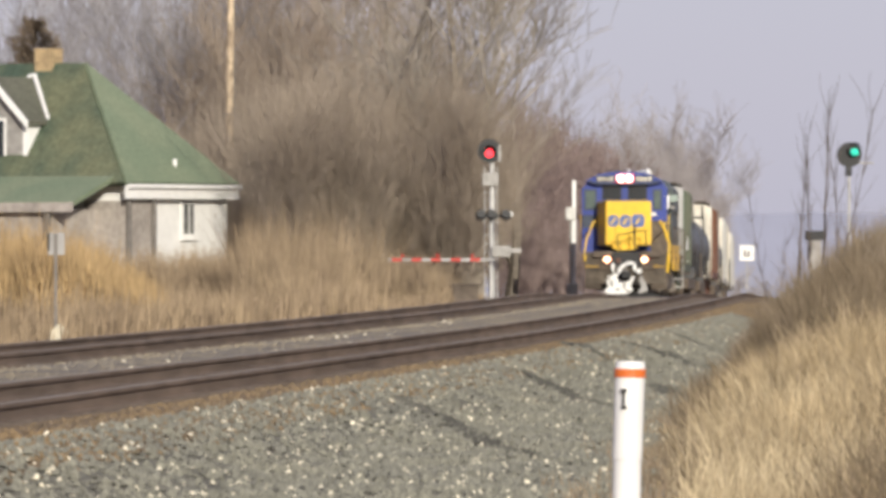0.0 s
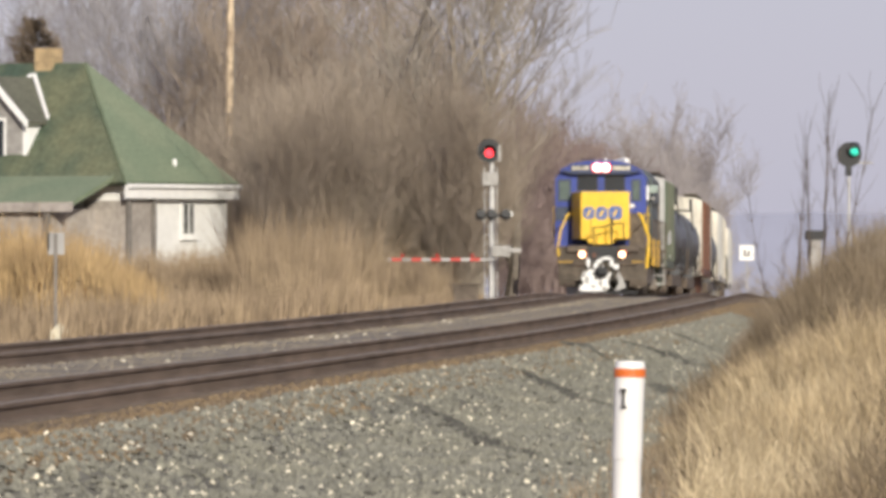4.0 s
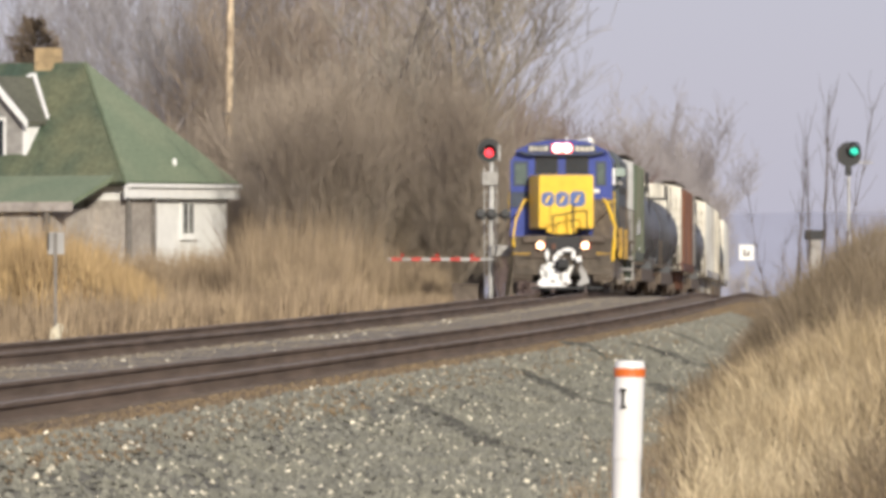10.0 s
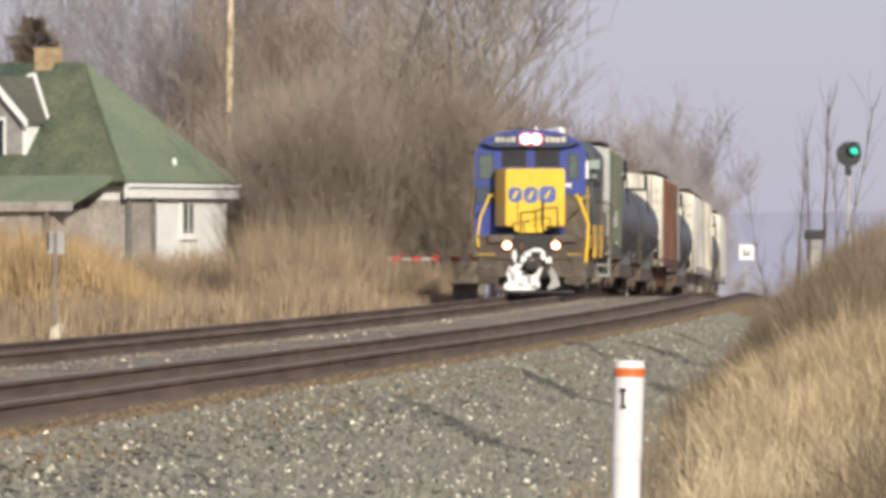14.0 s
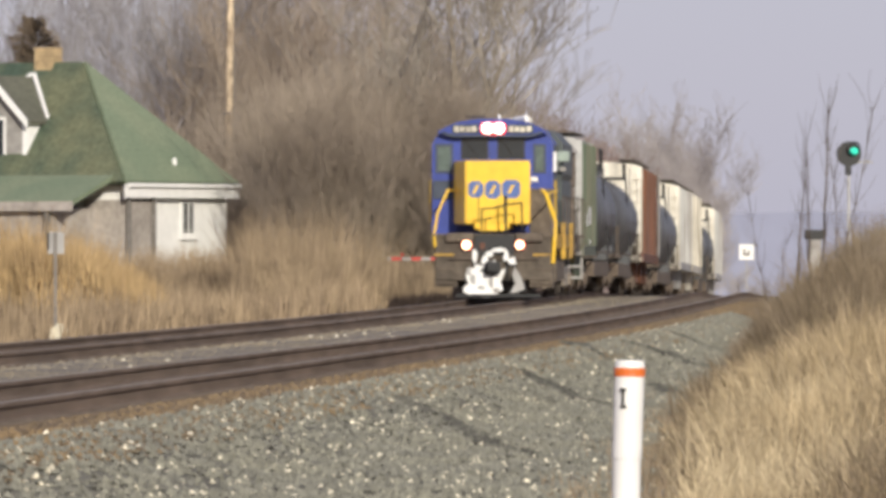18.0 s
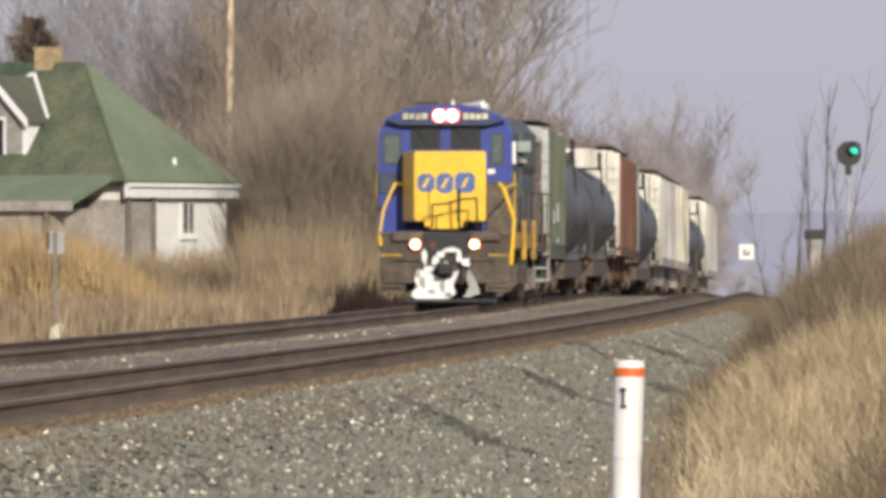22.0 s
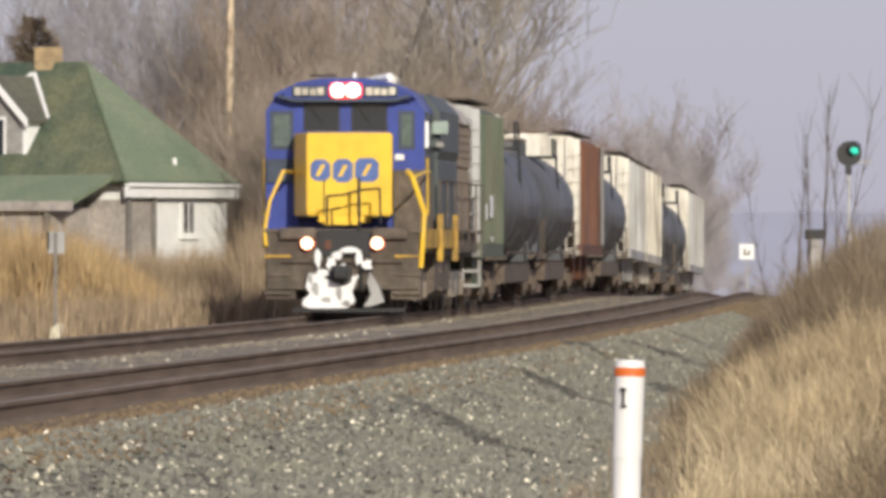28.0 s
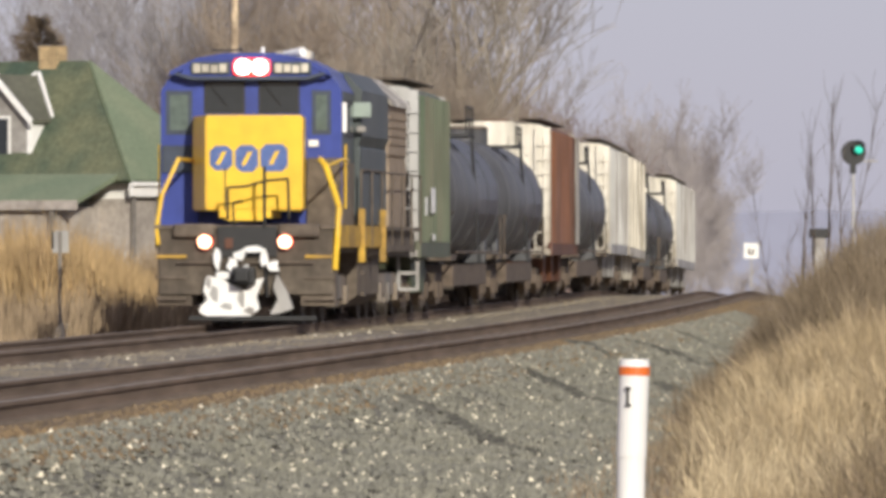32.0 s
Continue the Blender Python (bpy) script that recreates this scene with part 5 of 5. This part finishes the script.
    rail_pipe(t, [(0.33, -0.86, 1.75), (0.33, -0.86, 2.86)], 0.03, "ink", "front_post")
    rail_pipe(t, [(-0.20, -0.86, 1.75), (-0.22, -0.86, 2.20), (-0.05, -0.86, 2.24)], 0.018, "ink", "front_post")
    coupler(t, 19.3)
    # the body stands a little lower than the parts' nominal heights
    seen = set()
    for ob in t.children_recursive:
        if ob.type == "MESH" and ob.name.split(".")[0] not in ("truck", "wheelset") and ob.data.name not in seen:
            seen.add(ob.data.name)
            for v in ob.data.vertices:
                v.co.z = 0.97 * (v.co.z if v.co.z < 1.9 else 1.9 + (v.co.z - 1.9) * 0.985)
    MOVING.append((t, 3.4, 15.2, 0.0))


def covered_hopper(offset, length, side, end, label, ribs=9, height=4.62, marks=0, strip_end=False):
    """A covered hopper: slope-sheet ends, ribbed sides, roof with hatches, running boards, ladders, bays and trucks."""
    t = thing("covered_hopper", label, "freight car", "freight cars")
    z0, z1, w = 1.15, height - 0.25, 1.50
    bm = prism(B(), [(0.55, z1), (0.55, z1 - 1.0), (2.0, z0 + 0.1), (length - 2.0, z0 + 0.1), (length - 0.55, z1 - 1.0), (length - 0.55, z1)], 0, -w + 0.06, w - 0.06)
    part("body", bm, M[side], t)
    for s in (-1, 1):
        part("side_sheet", box(B(), s * (w - 0.03) - 0.03, s * (w - 0.03) + 0.03, 0.5, length - 0.5, z0 + 0.35, z1), M[side], t)
        part("side_sill", box(B(), s * w - 0.06, s * w + 0.06, 0.1, length - 0.1, z0, z0 + 0.34, 0.02), M[side], t)
        for i in range(ribs):
            y = 0.7 + (length - 1.4) * i / (ribs - 1)
            part("side_rib", box(B(), s * (w + 0.05) - 0.05, s * (w + 0.05) + 0.05, y - 0.05, y + 0.05, z0 + 0.3, z1), M[side], t)
        if strip_end:
            part("end_strip", box(B(), s * (w + 0.11) - 0.006, s * (w + 0.11) + 0.006, length - 2.6, length - 0.5, z0 + 0.3, z1), M["car_cream"], t, "pale repainted strip at the trailing end")
        for y0, y1, za, zb in ((0.78, 1.3, 2.0, 2.35), (2.5, 3.6, 2.05, 2.55), (2.9, 3.5, 1.5, 1.62))[:marks]:
            part("marking_panel", box(B(), s * (w + 0.107) - 0.005, s * (w + 0.107) + 0.005, y0, y1, za, zb), M["white"], t, "white lettering patch")
    roof = part("roof", prism(B(), [(-w, z1), (w, z1), (w - 0.25, z1 + 0.16), (0.5, z1 + 0.25), (-0.5, z1 + 0.25), (-w + 0.25, z1 + 0.16)], 1, 0.45, length - 0.45), M[side], t)
    for s in (-0.95, 0.95):
        part("running_board", box(B(), s - 0.28, s + 0.28, 0.1, length - 0.1, z1 + 0.30, z1 + 0.34), M["grime"], roof)
    n = max(3, int(length / 3.5))
    for i in range(n):
        y = 1.5 + (length - 3) * i / (n - 1)
        part("hatch", cyl(B(), (0, y, z1 + 0.22), (0, y, z1 + 0.31), 0.4, 0.36, 12), M[side], roof)
    # ends: sheet above, posts, ladder, brake wheel, platform
    for y, s in ((0.5, -1), (length - 0.5, 1)):
        part("end_sheet", box(B(), -w + 0.02, w - 0.02, min(y, y + s * 0.06), max(y, y + s * 0.06), z1 - 1.45, z1 + 0.1), M[end], t, "pale end sheet")
        part("end_slope", prism(B(), [(y, z1 - 1.4), (y + s * 0.05, z1 - 1.4), (y - s * 1.3, z0 + 0.3), (y - s * 1.36, z0 + 0.3)], 0, -w + 0.1, w - 0.1), M[end], t)
        for x in (-w + 0.1, w - 0.1, -0.5, 0.5):
            part("end_post", box(B(), x - 0.09, x + 0.09, min(y, y + s * 0.16), max(y, y + s * 0.16), z0, z1 - 0.1), M[end], t)
        part("end_platform", box(B(), -w, w, min(y, y + s * 0.45), max(y, y + s * 0.45), z0 + 0.02, z0 + 0.16), M[end], t)
        lad = part("ladder", box(B(), w - 0.42, w - 0.38, min(y + s * 0.2, y + s * 0.24), max(y + s * 0.2, y + s * 0.24), z0, z1 + 0.1), M[end], t)
        for i in range(8):
            zz = z0 + 0.2 + i * 0.38
            part("rung", box(B(), w - 0.42, w, min(y + s * 0.2, y + s * 0.23), max(y + s * 0.2, y + s * 0.23), zz, zz + 0.03), M[end], lad)
        coupler(t, y + s * 0.75)
        part("roof_gable", prism(B(), [(-w, z1), (w, z1), (w - 0.25, z1 + 0.165), (0.5, z1 + 0.255), (-0.5, z1 + 0.255), (-w + 0.25, z1 + 0.165)], 1, min(y - s * 0.02, y + s * 0.07), max(y - s * 0.02, y + s * 0.07)), M[end], t)
    part("brake_wheel", cyl(B(), (0.75, 0.28, 2.6), (0.75, 0.34, 2.6), 0.28, 0.28, 16), M["grime"], t)
    bays = 2 if length < 13 else 3
    for i in range(bays):
        yc = 3.2 + (length - 6.4) * i / (bays - 1)
        bm = prism(B(), [(yc - 1.3, z0 + 0.35), (yc + 1.3, z0 + 0.35), (yc + 0.35, 0.45), (yc - 0.35, 0.45)], 0, -1.2, 1.2)
        part("hopper_bay", bm, M[side], t)
        part("outlet_gate", box(B(), -0.9, 0.9, yc - 0.4, yc + 0.4, 0.33, 0.46), M["grime"], t)
    part("centre_sill", box(B(), -0.25, 0.25, 0.1, length - 0.1, 0.85, 1.2), M["running_gear"], t)
    for yy in (0.32,) if marks else ():
        bm = B()
        for x in (w - 0.40, w - 0.02):
            box(bm, x - 0.035, x + 0.035, yy, yy + 0.05, 0.5, 1.14)
        for z in (0.5, 0.82):
            box(bm, w - 0.40, w - 0.02, yy - 0.04, yy + 0.10, z, z + 0.06)
        part("corner_step", bm, M["car_grey"], t)
    truck(t, 1.75, (-0.86, 0.86))
    truck(t, length - 1.75, (-0.86, 0.86))
    MOVING.append((t, 1.75, length - 1.75, offset))
    return t


def tank_car(offset, length, label="long black tank car with a dome platform", rail=0.35, dome=0.30):
    t = thing("tank_car", label, "freight car", "freight cars")
    r, zc = 1.50, 2.44
    bm = B()
    seg = 28
    rings = [(0.45, 0.05), (0.50, 0.55), (0.62, 0.9), (0.85, 1.25), (1.1, r), (length - 1.1, r), (length - 0.85, 1.25), (length - 0.62, 0.9), (length - 0.50, 0.55), (length - 0.45, 0.05)]
    rows = [[bm.verts.new((rr * math.cos(2 * math.pi * i / seg), y, zc + rr * math.sin(2 * math.pi * i / seg))) for i in range(seg)] for y, rr in rings]
    for a, b in zip(rows, rows[1:]):
        for i in range(seg):
            bm.faces.new((a[i], a[(i + 1) % seg], b[(i + 1) % seg], b[i]))
    bmesh.ops.recalc_face_normals(bm, faces=bm.faces)
    shell = part("tank_shell", bm, M["tank_black"], t, smooth=True)
    for i in range(5):
        y = 1.6 + (length - 3.2) * i / 4
        part("jacket_band", cyl(B(), (0, y - 0.03, zc), (0, y + 0.03, zc), r + 0.012, r + 0.012, 28), M["tank_black"], shell)
    y = length / 2
    d = part("manway", cyl(B(), (0, y, zc + r - 0.1), (0, y, zc + r + dome), 0.55, 0.55, 18), M["tank_black"], t)
    part("manway_lid", cyl(B(), (0, y, zc + r + dome), (0, y, zc + r + dome + 0.08), 0.6, 0.5, 18), M["grime"], d)
    plat = part("platform", box(B(), -1.35, 1.35, y - 1.2, y + 1.2, zc + r - 0.16, zc + r - 0.1), M["black"], t)
    for sx in (-1.3, 1.3):
        for sy in (-1.15, 0, 1.15):
            part("platform_post", cyl(B(), (sx, y + sy, zc + r - 0.1), (sx, y + sy, zc + r + rail), 0.022, 0.025, 6), M["black"], plat)
        part("platform_rail", cyl(B(), (sx, y - 1.15, zc + r + rail), (sx, y + 1.15, zc + r + rail), 0.022, 0.025, 6), M["black"], plat)
        part("middle_rail", cyl(B(), (sx, y - 1.15, zc + r + rail * 0.5), (sx, y + 1.15, zc + r + rail * 0.5), 0.02, 0.02, 6), M["black"], plat)
        lad = part("ladder", cyl(B(), (sx * 1.17, y - 0.2, 1.0), (sx * 1.03, y - 0.2, zc + r), 0.025, 0.025, 6), M["black"], t)
        part("ladder_rail", cyl(B(), (sx * 1.17, y + 0.2, 1.0), (sx * 1.03, y + 0.2, zc + r), 0.025, 0.025, 6), M["black"], lad)
        for i in range(8):
            zz = 1.15 + i * 0.35
            part("rung", cyl(B(), (sx * 1.15, y - 0.2, zz), (sx * 1.15, y + 0.2, zz), 0.015, 0.015, 6), M["black"], lad)
    for yy, s in ((0.0, 1), (length, -1)):
        part("end_platform", box(B(), -1.5, 1.5, min(yy, yy + s * 1.6), max(yy, yy + s * 1.6), 1.08, 1.20, 0.01), M["grime"], t)
        for sx in (-1.45, 1.45):
            rail_pipe(t, [(sx, yy + s * 0.1, 1.2), (sx, yy + s * 0.1, 2.1), (sx, yy + s * 1.5, 2.1)], 0.025, "grime")
        part("bolster_cradle", box(B(), -1.2, 1.2, min(yy + s * 1.4, yy + s * 2.1), max(yy + s * 1.4, yy + s * 2.1), 1.0, 1.65, 0.03), M["tank_black"], t)
        coupler(t, yy - s * 0.2)
    for sx in (-1, 1):
        part("side_rail", cyl(B(), (sx * 1.5, 1.8, 1.25), (sx * 1.5, length - 1.8, 1.25), 0.03, 0.03, 6), M["running_gear"], t)
    part("centre_sill", box(B(), -0.3, 0.3, 0.1, length - 0.1, 0.70, 1.08), M["running_gear"], t)
    # added boxes, no real part: they lighten the dark gap under the tank
    for sx in (-1.2, 1.2):
        part("brake_piping", box(B(), sx - 0.12, sx + 0.12, 3.4, length - 3.4, 0.52, 0.98, 0.03), M["running_gear"], t)
    truck(t, 1.75, (-0.86, 0.86))
    truck(t, length - 1.75, (-0.86, 0.86))
    MOVING.append((t, 1.75, length - 1.75, offset))
    return t


locomotive()
covered_hopper(19.2, 8.8, "car_green", "car_grey", "short green covered hopper with light grey ends", 7, marks=3)
tank_car(29.2, 18.8, "long black tank car with a tall railed dome platform", 0.5, 0.5)
tank_car(49.4, 18.8)
covered_hopper(70.8, 15.4, "car_brown", "car_cream", "brown covered hopper with cream ends", 11, strip_end=True)
tank_car(87.8, 21.8)
covered_hopper(111.2, 14.2, "car_grey", "car_cream", "weathered grey covered hopper with cream ends", 9)
covered_hopper(126.9, 14.8, "car_cream", "car_cream", "cream covered hopper streaked with rust", 11)
tank_car(143.3, 15.2)
tank_car(159.8, 14.8)
covered_hopper(176.2, 22.0, "car_grey", "car_cream", "long light grey covered hopper at the train's end", 13)


def stand(nose, offset, a, b):
    """The pose of a car whose trucks a and b metres behind its front run on the line."""
    def on(y):
        return Vector((line(y), y, dip(y)))
    p, q = on(nose + offset + a), on(nose + offset + b)
    u = (q - p).normalized()
    m = Matrix.Identity(4)
    side = Vector((u.y, -u.x, 0)).normalized()
    m.col[0][:3], m.col[1][:3], m.col[2][:3], m.col[3][:3] = side, u, side.cross(u), p - u * a
    return m


def motions():
    for ob, a, b, offset in MOVING:
        walk(ob, [(t, stand(START - SPEED * t, offset, a, b)) for t in range(0, 33, 2)])
    steps = 32 * 8
    for ob, r, y in WHEELS:
        rows = []
        for i in range(steps + 1):
            t = 32 * i / steps
            rows.append((t, Matrix.Translation((0, y, r)) @ Matrix.Rotation(SPEED * t / r, 4, "X")))
        walk(ob, rows)


motions()
